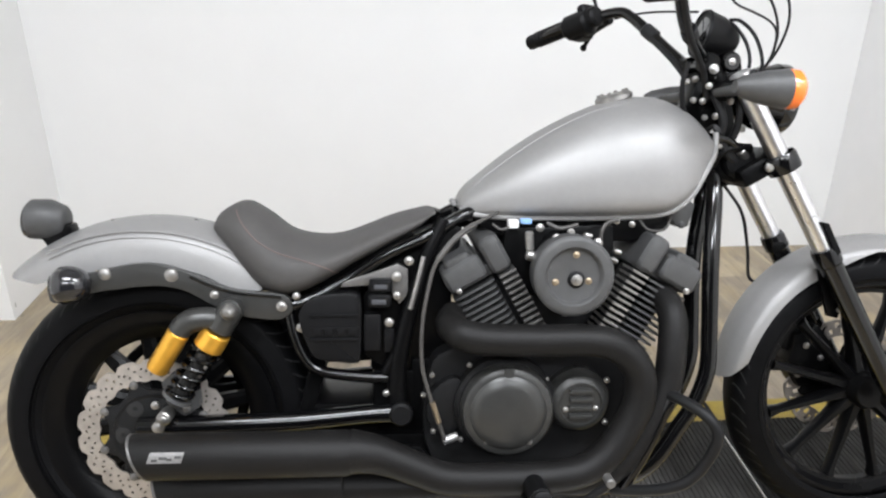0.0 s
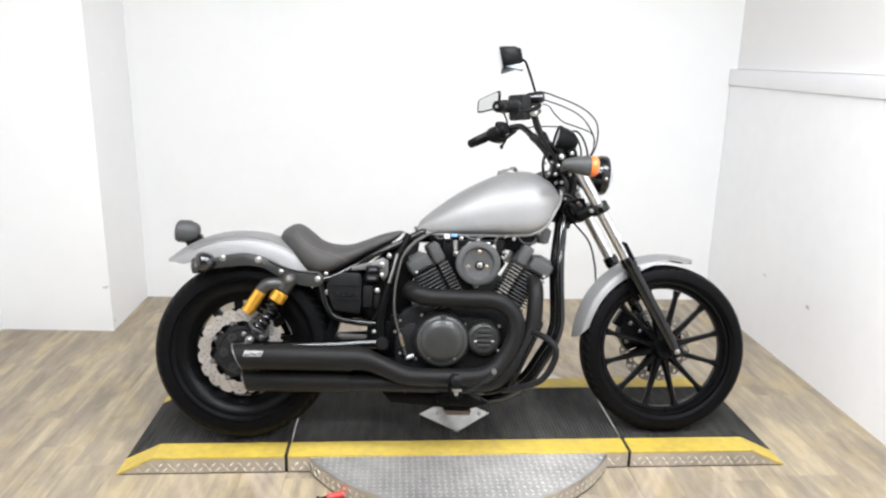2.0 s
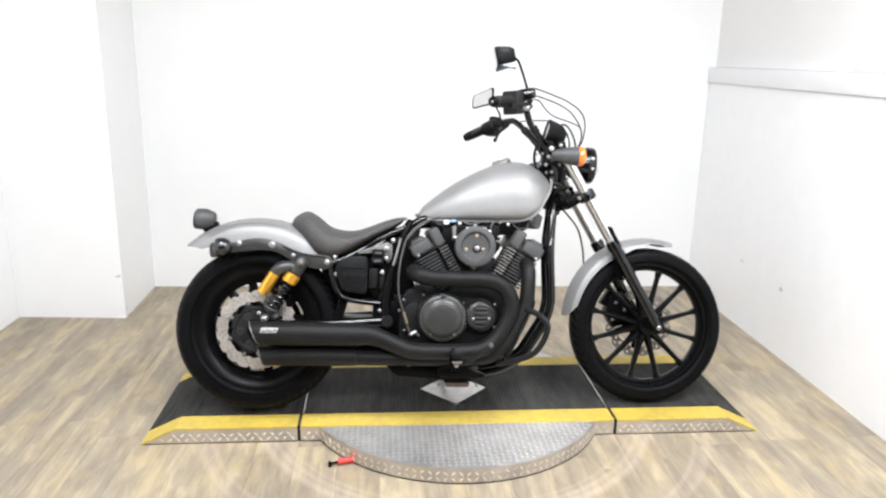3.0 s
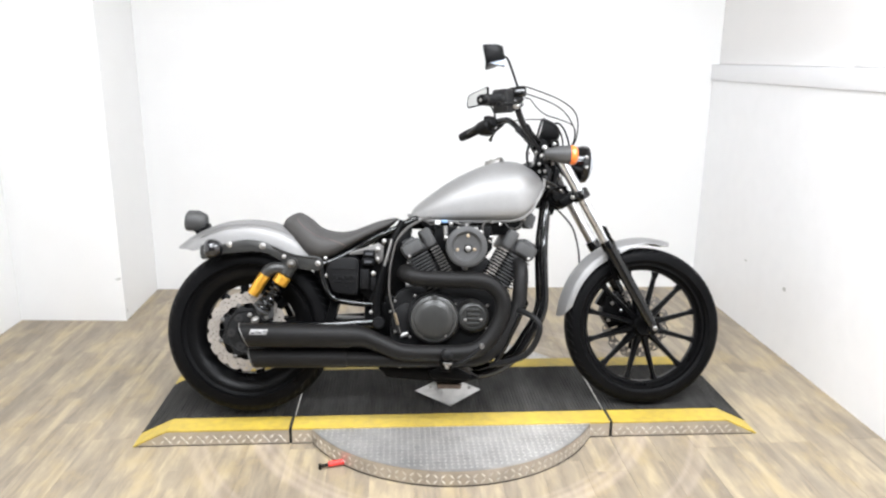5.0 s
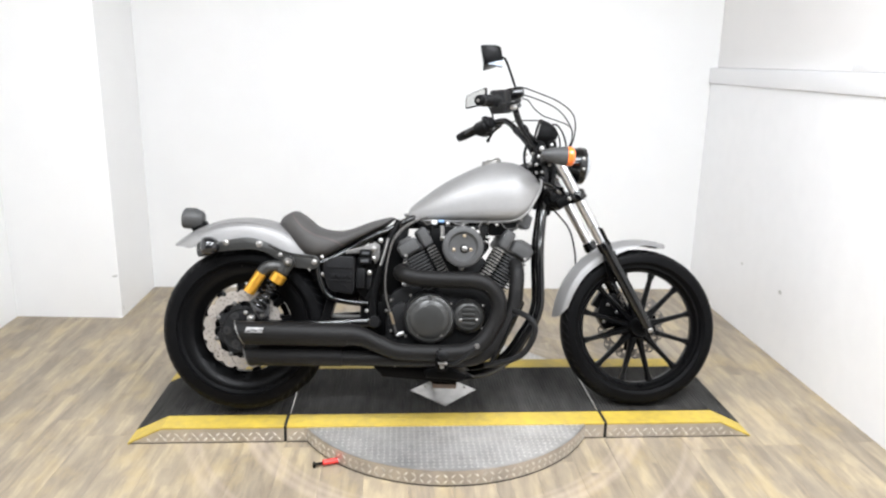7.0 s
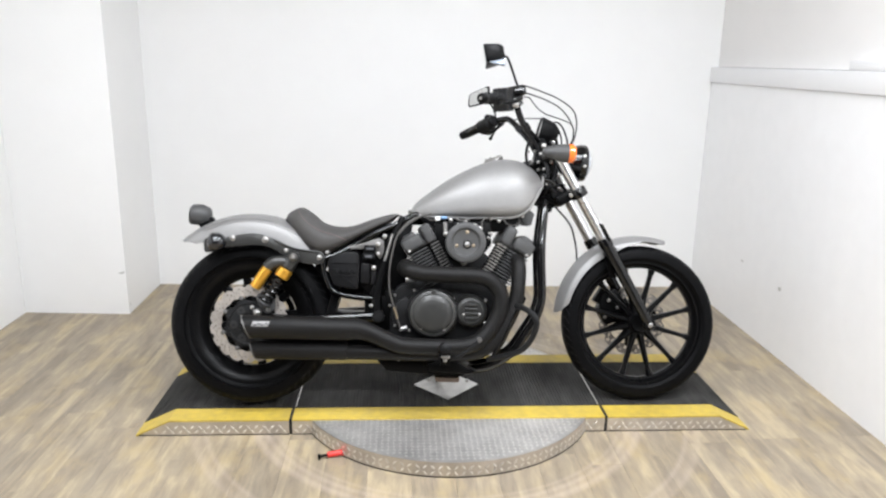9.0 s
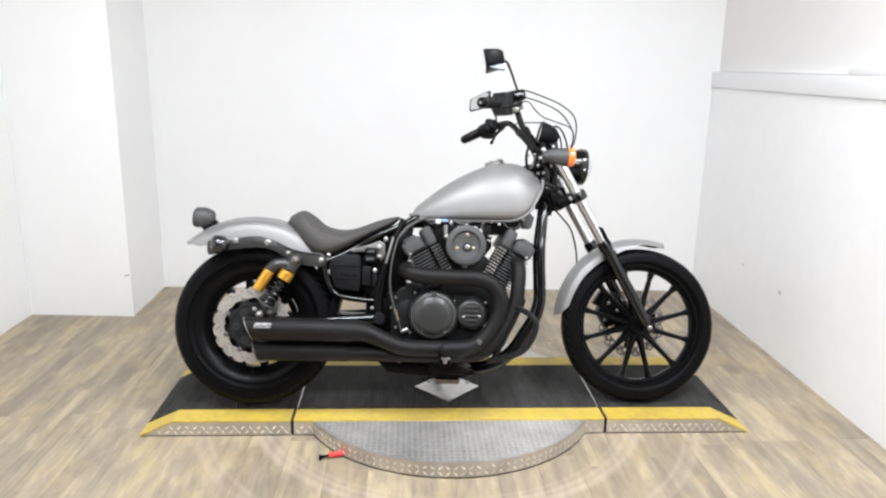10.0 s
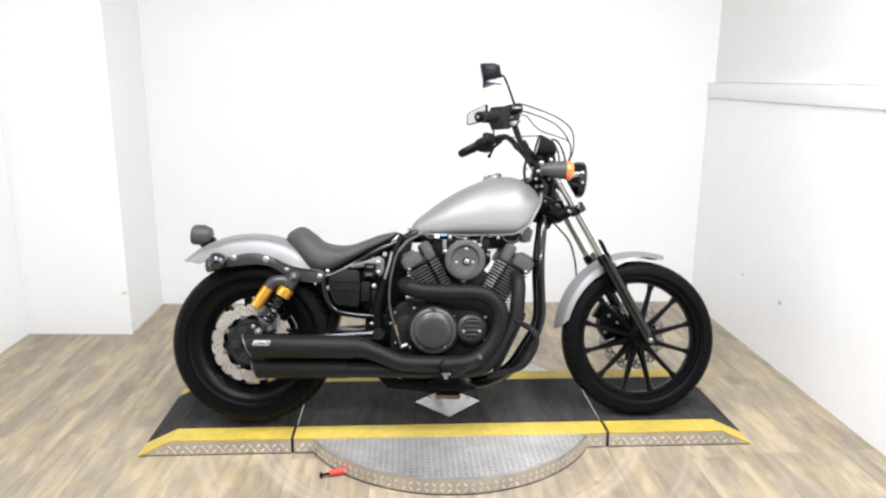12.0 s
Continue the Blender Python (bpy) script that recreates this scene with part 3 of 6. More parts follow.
pin = empty("locking_pin", pose(-0.433, -0.170, 0, 0, 0, 8), "small red-gripped steel locking pin lying by the turntable", "locking pin")
part("grip", rod((-0.022, 0.0, 0.014), (0.040, 0.010, 0.014), 0.0105), RED, pin, "red plastic grip")
part("rod", merge(rod((-0.052, -0.004, 0.012), (-0.02, 0.0, 0.014), 0.005), box(-0.056, -0.046, -0.010, 0.006, 0.001, 0.019, 0.003)), BLACK_SATIN, pin, "dark steel rod and catch")

# ---- the motorcycle: along is x, across is y (away from the camera side), up is z, leaning on its stand ----
bike = empty("motorcycle", pose(0, 0.1338, 0.085, -14.47, 0, 0.26) @ pose(0, 0, 0, 0, 1.695, 0), "grey and black cruiser motorcycle leaning on the platform", "motorcycle")
REAR_C, REAR_R = (-0.777, 0.287), 0.318
FRONT_C, FRONT_R = (0.769, 0.321), 0.314
REAR_GUARD, FRONT_GUARD = (-0.787, 0.302), (0.773, 0.320)
STEERED, FIXED = Vector((0, 0.024, 0)), Vector((0, 0, 0))
setting_off = FIXED


def wheel(name, c, r, half, rim_r, spokes, phase, label, deep=0.034, wide=1.0, across=0.72):
    """A cast wheel: rim, hub and spokes in one casting, with its tyre."""
    o = (c[0], 0, c[1])
    rw = half * across
    rim_profile = [(rim_r - 0.004, -rw), (rim_r + 0.006, -rw), (rim_r + 0.006, -rw + 0.006), (rim_r - 0.010, -rw + 0.016), (rim_r - 0.022, -rw * 0.4),
                   (rim_r - 0.024, 0), (rim_r - 0.022, rw * 0.4), (rim_r - 0.010, rw - 0.016), (rim_r + 0.006, rw - 0.006), (rim_r + 0.006, rw),
                   (rim_r - 0.004, rw), (rim_r - deep * 0.6, rw - 0.016), (rim_r - deep, rw * 0.35), (rim_r - deep, -rw * 0.35), (rim_r - deep * 0.6, -rw + 0.016)]
    body = lathe(rim_profile, o, (0, 1, 0), 64, closed=True)
    hub = lathe([(0, -0.05), (0.034, -0.05), (0.042, -0.036), (0.042, 0.036), (0.034, 0.05), (0, 0.05)], o, (0, 1, 0), 28)
    rim = part(name, merge(body, hub), RIM, bike, label)
    for i in range(spokes):
        a = radians(phase) + 2 * math.pi * i / spokes
        d, s = Vector((math.cos(a), 0, math.sin(a))), Vector((-math.sin(a), 0, math.cos(a)))
        bm = bmesh.new()
        rows = []
        for rad, w, th in ((0.036, 0.0155, 0.022), (0.10, 0.0095, 0.018), (rim_r - 0.05, 0.0075, 0.014), (rim_r - 0.026, 0.0125, 0.018)):
            p = Vector(o) + d * rad
            rows.append([bm.verts.new(p + s * (w * wide * x) + Vector((0, th * y, 0))) for x, y in ((-1, -0.5), (-0.5, -1), (0.5, -1), (1, -0.5), (1, 0.5), (0.5, 1), (-0.5, 1), (-1, 0.5))])
        for p, q in zip(rows, rows[1:]):
            for k in range(8):
                bm.faces.new((p[k], p[(k + 1) % 8], q[(k + 1) % 8], q[k]))
        part("spoke", bm, RIM, rim)
    # tyre: round tread, shoulder, side wall with a raised band, bead
    prof = []
    for k in range(13):
        a = radians(-78 + 13 * k)
        prof.append((r - half * 0.62 + half * 0.62 * math.cos(a), half * math.sin(a) / math.sin(radians(78))))
    wall_l = [(r - half * 0.62 - 0.008, -half * 0.985), (r - half * 0.62 - 0.010, -half * 0.995), (r - half * 0.62 - 0.016, -half * 0.990), (r - half * 0.62 - 0.0165, -half * 1.012), (r - half * 0.62 - 0.0185, -half * 1.012), (r - half * 0.62 - 0.019, -half * 0.978), (rim_r + 0.022, -half * 0.875), (rim_r + 0.0215, -half * 0.90), (rim_r + 0.0185, -half * 0.89), (rim_r + 0.018, -half * 0.845), (rim_r + 0.006, -half * 0.74)]
    wall_r = [(q, -h) for q, h in wall_l]
    loop = wall_l[::-1] + prof + wall_r
    part("tyre", lathe(loop, o, (0, 1, 0), 80), RUBBER, rim, "black rubber tyre")
    # tread sipes: shallow curved grooves read as dark ribs across the shoulder
    bars = []
    count = 54
    for i in range(count):
        a0 = 2 * math.pi * i / count
        for side in (-1, 1):
            bm = bmesh.new()
            prev = None
            for k in range(6):
                t = k / 5
                ang = radians(22 + 46 * t)
                a = a0 + side * 0.5 * 2 * math.pi / count + 0.09 * t * t
                rad = r - half * 0.62 + half * 0.62 * math.cos(ang) + 0.0007
                y = side * half * math.sin(ang) / math.sin(radians(78))
                p = Vector(o) + Vector((math.cos(a) * rad, y, math.sin(a) * rad))
                s = Vector((-math.sin(a), 0, math.cos(a))) * 0.0022
                pair = (bm.verts.new(p - s), bm.verts.new(p + s))
                if prev:
                    bm.faces.new((prev[0], prev[1], pair[1], pair[0]))
                prev = pair
            bars.append(bm)
    tagged(part("tread_pattern", merge(*bars), GAP, rim), kind="stuff")
    return rim


def wave_disc(c, y, r, inner, parent, lobes, cells, rings, holes, metal_paint):
    """A scalloped brake disc pierced by rows of holes. holes: which cells of a repeat of five are open, by ring."""
    bm = bmesh.new()
    grid = {}

    def at(i, j, k):
        key = (i % cells, j, k)
        if key not in grid:
            a = 2 * math.pi * key[0] / cells
            rim = r - 0.17 / lobes * (0.5 + 0.5 * math.cos(lobes * a)) ** 4
            hub = inner - 0.004 * (0.5 + 0.5 * math.cos(lobes * a + 1.0)) ** 2
            rad = hub + (rim - hub) * j / rings
            grid[key] = bm.verts.new((c[0] + rad * math.cos(a), y + (0.0022 if k else -0.0022), c[1] + rad * math.sin(a)))
        return grid[key]

    def solid(i, j):
        return 0 <= j < rings and (i % 5) not in holes.get(j, ())

    for i in range(cells):
        for j in range(rings):
            if not solid(i, j):
                continue
            corners = ((i, j), (i + 1, j), (i + 1, j + 1), (i, j + 1))
            bm.faces.new([at(a, b, 0) for a, b in corners])
            bm.faces.new([at(a, b, 1) for a, b in reversed(corners)])
            for (a, b), (e, f), near in ((corners[0], corners[1], (i, j - 1)), (corners[1], corners[2], (i + 1, j)), (corners[2], corners[3], (i, j + 1)), (corners[3], corners[0], (i - 1, j))):
                if not solid(*near):
                    bm.faces.new((at(a, b, 0), at(a, b, 1), at(e, f, 1), at(e, f, 0)))
    return part("brake_disc", bm, metal_paint, parent, "scalloped drilled brake disc", 20)


rear = wheel("rear_wheel", REAR_C, REAR_R, 0.074, 0.230, 12, 12, "black cast rear wheel", 0.058, 2.0, 0.78)
wave_disc(REAR_C, -0.098, 0.149, 0.1075, rear, 18, 180, 9, {2: (0,), 4: (2,), 6: (4,)}, STAINLESS)


def carrier_star(c, y0, y1, r0, r1, arms=6, phase=20):
    """A disc carrier: a flat star with rounded arm tips."""
    pts = []
    for i in range(arms):
        a = radians(phase + 360 / arms * i)
        h = math.pi / arms
        for da, rr in ((-h * 0.62, r0), (-h * 0.26, (r0 + r1) / 2), (-h * 0.20, r1 - 0.006), (-h * 0.10, r1), (h * 0.10, r1), (h * 0.20, r1 - 0.006), (h * 0.26, (r0 + r1) / 2), (h * 0.62, r0)):
            pts.append((c[0] + rr * math.cos(a + da), c[1] + rr * math.sin(a + da)))
    return slab(pts, y0, y1, 0.002)


part("disc_carrier", merge(carrier_star(REAR_C, -0.104, -0.092, 0.088, 0.111, 8), lathe([(0, 0), (0.084, 0), (0.078, 0.014), (0.066, 0.010), (0, 0.010)], (REAR_C[0], -0.092, REAR_C[1]), (0, -1, 0), 40)), ENGINE, rear, "black disc carrier with eight arms")
# black discs stand in for the shade inside the hub's holes
for i in range(6):
    a = radians(5 + 60 * i)
    part("hub_hole_shade", lathe([(0, 0), (0.0165, 0.0), (0.0165, 0.0022), (0.015, 0.0026), (0, 0.0014)], (REAR_C[0] + math.cos(a) * 0.060, -0.1022, REAR_C[1] + math.sin(a) * 0.060), (0, -1, 0), 18), GAP, rear, "black disc painted as a shaded hole in the hub")
part("hub_cap", lathe([(0, 0.0), (0.032, 0.0), (0.035, 0.004), (0.030, 0.016), (0, 0.018)], (REAR_C[0], -0.104, REAR_C[1]), (0, -1, 0), 28), BLACK_SATIN, rear)
for i in range(8):
    a = radians(20 + 45 * i)
    part("disc_button", bolt(REAR_C[0] + math.cos(a) * 0.103, -0.104, REAR_C[1] + math.sin(a) * 0.103, 0.0085, 0.006), FIN, rear)
part("belt_pulley", merge(lathe([(0.128, 0.0), (0.146, 0.0), (0.150, 0.004), (0.150, 0.026), (0.142, 0.030), (0.128, 0.030)], (REAR_C[0], 0.085, REAR_C[1]), (0, 1, 0), 40, closed=True), carrier_star(REAR_C, 0.090, 0.108, 0.055, 0.135, 5, 8)), BLACK_SATIN, rear, "black five-armed belt pulley")
# the steered front end stands a little to the far side
setting_off = STEERED
front = wheel("front_wheel", FRONT_C, FRONT_R, 0.052, 0.247, 12, 15.5, "black cast front wheel", 0.024, 1.1, 0.55)
wave_disc(FRONT_C, 0.068, 0.142, 0.102, front, 12, 120, 6, {1: (0, 1), 2: (0, 1), 3: (3,), 4: (2, 3)}, DUSTY_DISC)
part("disc_carrier", carrier_star(FRONT_C, 0.060, 0.072, 0.055, 0.108), BLACK_SATIN, front)

# front brake caliper behind the far fork leg, and the speed sensor bracket
part("brake_caliper", merge(slab([(0.62, 0.36), (0.635, 0.43), (0.69, 0.455), (0.735, 0.40), (0.72, 0.32), (0.655, 0.30)], 0.045, 0.115, 0.010),
                            slab([(0.60, 0.40), (0.64, 0.465), (0.665, 0.46), (0.63, 0.385)], 0.06, 0.10, 0.006)), BLACK_SATIN, bike, "black front brake caliper")
for q in ((0.662, 0.405), (0.70, 0.375), (0.648, 0.335)):
    part("bolt", bolt(q[0], 0.043, q[1], 0.0075, 0.006), BRIGHT, bike)

# ---- front fork ----
FORK_AXIS = Vector((-0.369, 0, 0.622)).normalized()
for side, name in ((-1, "fork_leg"), (1, "fork_leg")):
    y = side * 0.104
    a = Vector((0.786, y, 0.322))
    along = lambda d: a + FORK_AXIS * d
    leg = part(name, merge(tube([along(-0.02), along(0.04), along(0.2), along(0.345), along(0.358)], [0.016, 0.0205, 0.0225, 0.0235, 0.0245], 18, 4),
                           lathe([(0.0245, 0.0), (0.0275, 0.004), (0.0275, 0.030), (0.025, 0.040), (0.0215, 0.040)], along(0.352), FORK_AXIS, 22)), BLACK_GLOSS, bike, "black fork lower leg")
    part("stanchion", rod(along(0.36), along(0.80), 0.0208, 20), CHROME, leg, "polished steel fork tube")
    part("axle_clamp", merge(lathe([(0, 0.0), (0.021, 0.0), (0.024, 0.004), (0.024, 0.03), (0, 0.03)], (0.785, side * 0.118, 0.322), (0, -side, 0), 20)), BLACK_SATIN, leg)
    part("axle_bolt", bolt(0.785, side * 0.119, 0.322, 0.0105, 0.010, side), BRIGHT, leg, "bright axle bolt")
    part("reflector_tab", slab([(0.566, 0.716), (0.580, 0.713), (0.612, 0.655), (0.602, 0.640)], y + side * 0.018 - 0.008, y + side * 0.018 + 0.008, 0.003), BLACK_SATIN, leg)
    part("reflector_stay", rod(along(0.37) + Vector((0.02, 0, 0)), along(0.395) + Vector((0.03, 0, 0)), 0.006), BLACK_SATIN, leg)
    # lower clamp collar
    part("clamp_collar", lathe([(0.021, -0.004), (0.033, 0.0), (0.034, 0.006), (0.034, 0.030), (0.031, 0.036), (0.021, 0.038)], along(0.578), FORK_AXIS, 24), BLACK_GLOSS, leg, "gloss black clamp collar")
    part("clamp_bolt", bolt(along(0.598)[0] - 0.030, y - 0.012, along(0.598)[2] - 0.012, 0.009, 0.012), BRIGHT, leg)


def fork_point(d, y=0.0, f=0.0):
    """A point d along the steering line, f in front of it."""
    p = Vector((0.786, y, 0.322)) + FORK_AXIS * d
    return p + Vector((0.622, 0, 0.369)).normalized() * f


def fork_block(d0, d1, f0, f1, y0, y1, bevel=0.006):
    m = Matrix.Translation(fork_point(0)) @ Matrix.Rotation(-math.atan2(0.369, 0.622), 4, "Y")
    return moved(box(f0, f1, y0, y1, d0, d1, bevel), m)


part("lower_triple_clamp", merge(fork_block(0.582, 0.622, -0.085, 0.02, -0.10, 0.10, 0.010), fork_block(0.60, 0.76, -0.085, -0.035, -0.035, 0.035, 0.010)), BLACK_SATIN, bike, "black lower triple clamp and steering stem")
part("upper_triple_clamp", fork_block(0.765, 0.795, -0.055, 0.028, -0.125, 0.125, 0.010), BLACK_SATIN, bike, "black upper triple clamp")
for q in ((0.355, -0.05, 1.005), (0.330, -0.075, 0.985), (0.372, -0.085, 0.955), (0.405, -0.075, 0.90), (0.37, -0.045, 0.885), (0.43, -0.06, 0.865), (0.345, -0.08, 0.925), (0.325, -0.06, 0.955)):
    part("bolt", bolt(q[0], q[1] - 0.006, q[2], 0.0068, 0.005), BRIGHT, bike)
parts("wire", [tube([(0.335, -0.05, 0.87), (0.345, -0.085, 0.90), (0.37, -0.08, 0.86), (0.41, -0.06, 0.83), (0.44, -0.03, 0.84)], 0.010, 8),
                            tube([(0.320, -0.045, 0.885), (0.285, -0.07, 0.935), (0.272, -0.085, 0.985), (0.280, -0.09, 1.03)], 0.0055, 8),
                            tube([(0.345, -0.07, 0.97), (0.36, -0.09, 0.91), (0.345, -0.06, 0.84), (0.325, -0.05, 0.78)], 0.009, 8),
                            tube([(0.39, -0.05, 1.0), (0.395, -0.085, 0.94), (0.385, -0.08, 0.88), (0.35, -0.05, 0.82)], 0.008, 8)], CABLE_BLACK, bike, "black wiring round the steering head")
for q in ((0.280, 0.992), (0.296, 0.956), (0.322, 0.922), (0.340, 0.893), (0.358, 0.866), (0.304, 0.906)):
    part("bolt", bolt(q[0], -0.088, q[1], 0.0058, 0.006), BRIGHT, bike)
part("brake_hose", tube([(0.262, -0.055, 0.842), (0.286, -0.085, 0.868), (0.330, -0.095, 0.884), (0.375, -0.09, 0.876), (0.415, -0.07, 0.850)], 0.0075, 10), BLACK_GLOSS, bike, "black brake hose curving past the steering head")
part("hose_union", rod((0.405, -0.078, 0.858), (0.424, -0.066, 0.842), 0.0095, 12, 0.002), BRIGHT, bike, "bright hose union")
part("steering_head", merge(rod((0.315, 0, 0.955), (0.415, 0, 0.785), 0.034, 20, 0.006), slab([(0.345, 0.80), (0.335, 0.86), (0.350, 0.91), (0.40, 0.80), (0.395, 0.76), (0.36, 0.75)], -0.030, 0.030, 0.008)), BLACK_SATIN, bike)
part("headlight_bracket", slab([(0.318, 0.84), (0.305, 0.93), (0.325, 1.015), (0.372, 1.030), (0.400, 0.985), (0.415, 0.91), (0.405, 0.84), (0.37, 0.80)], -0.030, 0.030, 0.008), BLACK_SATIN, bike, "black headlight bracket")
part("ignition_housing", merge(rod((0.41, -0.075, 0.835), (0.41, 0.02, 0.835), 0.036, 18, 0.006), slab([(0.365, 0.80), (0.37, 0.85), (0.43, 0.865), (0.46, 0.83), (0.43, 0.78)], -0.06, 0.06, 0.010)), BLACK_SATIN, bike)
part("horn_bracket", tube([(0.345, -0.06, 0.79), (0.355, -0.075, 0.84), (0.385, -0.08, 0.862), (0.43, -0.07, 0.86)], 0.010, 10), BLACK_SATIN, bike)

# front mudguard: a curved shell round the tyre, open below
def mudguard(c, r0, a0, a1, half, drop, n_arc, lift, name, label):
    """A shell round a wheel from angle a0 to a1 in degrees; drop(t) is how far the sides reach down."""
    bm = bmesh.new()
    rows, ribs = [], 9
    for i in range(n_arc + 1):
        t = i / n_arc
        a = radians(a0 + (a1 - a0) * t)
        rr = r0 + lift(t)
        row = []
        hw = half(t)
        round_off = radians(a1 - a0) * (0.085 * t ** 8 - 0.05 * (1 - t) ** 8)
        for k in range(-ribs, ribs + 1):
            x = k / ribs
            if abs(x) < 0.6:
                y, dr = hw * 0.80 * x / 0.6, -0.020 * (x / 0.6) ** 2
            else:
                q = (abs(x) - 0.6) / 0.4
                y = math.copysign(hw * (0.80 + 0.20 * math.sin(q * math.pi / 2)), x)
                dr = -0.020 - drop(t) * (1 - math.cos(q * math.pi / 2)) * (1.0 if q > 0 else 0)
            q = a - round_off * abs(x) ** 3
            row.append(bm.verts.new((c[0] + (rr + dr) * math.cos(q), y, c[1] + (rr + dr) * math.sin(q))))
        rows.append(row)
    for p, q in zip(rows, rows[1:]):
        for k in range(len(p) - 1):
            bm.faces.new((p[k], p[k + 1], q[k + 1], q[k]))
    bmesh.ops.recalc_face_normals(bm, faces=bm.faces)
    geom = bmesh.ops.solidify(bm, geom=bm.faces[:], thickness=-0.0025)
    return part(name, bm, SILVER, bike, label, 50)


mudguard(FRONT_GUARD, 0.355, 74, 174.5, lambda t: 0.062 - 0.010 * abs(2 * t - 1) ** 4, lambda t: 0.002 + 0.034 * min(1, max(0, (t - 0.16) * 4)) * (1 - 0.45 * t), 44, lambda t: -0.004 * math.cos(6.0 * t), "front_mudguard", "matte grey metallic front mudguard")
for side in (-1, 1):
    part("mudguard_bracket", slab([(0.600, 0.610), (0.650, 0.628), (0.675, 0.560), (0.655, 0.500), (0.630, 0.505)], side * 0.068 - 0.004, side * 0.068 + 0.004, 0.002), BLACK_SATIN, bike)
    part("bolt", bolt(0.655, side * 0.078, 0.520, 0.007, 0.006, side), BRIGHT, bike)
part("brake_hose", tube([(0.40, 0.02, 0.80), (0.445, 0.04, 0.763), (0.501, 0.08, 0.707), (0.530, 0.10, 0.621), (0.537, 0.10, 0.561), (0.556, 0.10, 0.544), (0.58, 0.10, 0.53)], 0.0038, 8), CABLE_BLACK, bike, "thin black brake hose")

# ---- headlight, indicators, gauge ----
hl = part("headlight", moved(lathe([(0, -0.085), (0.030, -0.082), (0.052, -0.064), (0.066, -0.030), (0.071, 0.0), (0.074, 0.004), (0.074, 0.026), (0.070, 0.032), (0.064, 0.032), (0.064, 0.026), (0, 0.026)], (0, 0, 0), (1, 0, 0), 40),
                             Matrix.Translation((0.498, 0, 0.966)) @ Matrix.Rotation(radians(3), 4, "Y")), BLACK_GLOSS, bike, "gloss black round headlight shell")
part("lens", moved(lathe([(0.0635, 0.027), (0.056, 0.040), (0.032, 0.052), (0, 0.056)], (0, 0, 0), (1, 0, 0), 36), Matrix.Translation((0.498, 0, 0.966)) @ Matrix.Rotation(radians(3), 4, "Y")), glass_material("clear_headlight_lens", (0.55, 0.58, 0.62), 0.04), hl, "clear headlight glass")
for z in (0.985, 0.945):
    part("rim_screw", bolt(0.513, -0.0735, z, 0.006, 0.005), BRIGHT, hl)
for side in (-1, 1):
    y = side * 0.235
    ind = part("front_indicator", merge(lathe([(0, 0), (0.012, 0.0), (0.020, 0.014), (0.031, 0.055), (0.036, 0.092), (0.036, 0.095), (0, 0.095)], (0.309, y, 0.974), (1, 0, -0.03), 28), rod((0.345, y * 0.35, 0.972), (0.345, y, 0.973), 0.010)), HEAD, bike, "dark grey bullet indicator housing")
    part("lens", lathe([(0, 0.0955), (0.0355, 0.0955), (0.0365, 0.100), (0.0355, 0.114), (0.028, 0.122), (0, 0.125)], (0.309, y, 0.974), (1, 0, -0.03), 28), AMBER, ind, "orange indicator lens")
    # rear
    ind = part("rear_indicator", merge(lathe([(0, 0), (0.014, 0.002), (0.025, 0.010), (0.033, 0.024), (0.036, 0.038), (0.0355, 0.050), (0.030, 0.060), (0.018, 0.066), (0, 0.068)], (-0.864, side * 0.172, 0.598), (-1, 0, -0.08), 26), rod((-0.885, side * 0.10, 0.598), (-0.885, side * 0.165, 0.598), 0.011)), SMOKE, bike, "glossy dark rear indicator")
gauge = part("gauge", moved(lathe([(0, -0.075), (0.018, -0.072), (0.034, -0.056), (0.045, -0.028), (0.049, 0.0), (0.051, 0.004), (0.049, 0.010), (0.045, 0.006), (0, 0.004)], (0, 0, 0), (-0.97, 0, 0.22), 32), Matrix.Translation((0.345, 0.0, 1.096))), PLASTIC, bike, "round black speedometer pod")
part("gauge_glass", moved(lathe([(0.0455, 0.0045), (0.03, 0.006), (0, 0.0065)], (0, 0, 0), (-0.97, 0, 0.22), 28), Matrix.Translation((0.345, 0.0, 1.096))), SMOKE, gauge, "dark instrument glass")
part("gauge_stay", tube([(0.40, 0, 1.075), (0.405, 0, 1.03), (0.385, 0, 1.0)], 0.012, 10), BRIGHT, gauge)

part("clamp_cap", merge(rod((0.386, -0.056, 1.036), (0.386, 0.03, 1.036), 0.021, 18, 0.005), box(0.372, 0.412, -0.048, 0.02, 1.000, 1.034, 0.006)), BLACK_GLOSS, bike, "gloss black clamp under the speedometer")
parts("clamp_bolt", [bolt(0.386, -0.056, 1.036, 0.0075, 0.006), bolt(0.404, -0.048, 1.012, 0.006, 0.006), bolt(0.312, -0.052, 1.000, 0.0065, 0.006)], BRIGHT, bike)

# ---- handlebar and controls ----
bar_half = [(0.338, 0.0, 1.032), (0.335, 0.045, 1.036), (0.326, 0.085, 1.054), (0.290, 0.150, 1.110), (0.256, 0.196, 1.156), (0.230, 0.222, 1.173), (0.175, 0.268, 1.163), (0.110, 0.330, 1.143), (0.070, 0.412, 1.127)]
near_half = [(0.052, -0.430, 1.122), (0.105, -0.330, 1.146), (0.150, -0.270, 1.160), (0.190, -0.225, 1.160), (0.212, -0.196, 1.142), (0.244, -0.150, 1.092), (0.296, -0.085, 1.056), (0.330, -0.045, 1.037)]
bar_line = near_half + bar_half
bar = part("handlebar", tube(bar_line, 0.0125, 14, 5), BLACK_GLOSS, bike, "black high-rise handlebar")
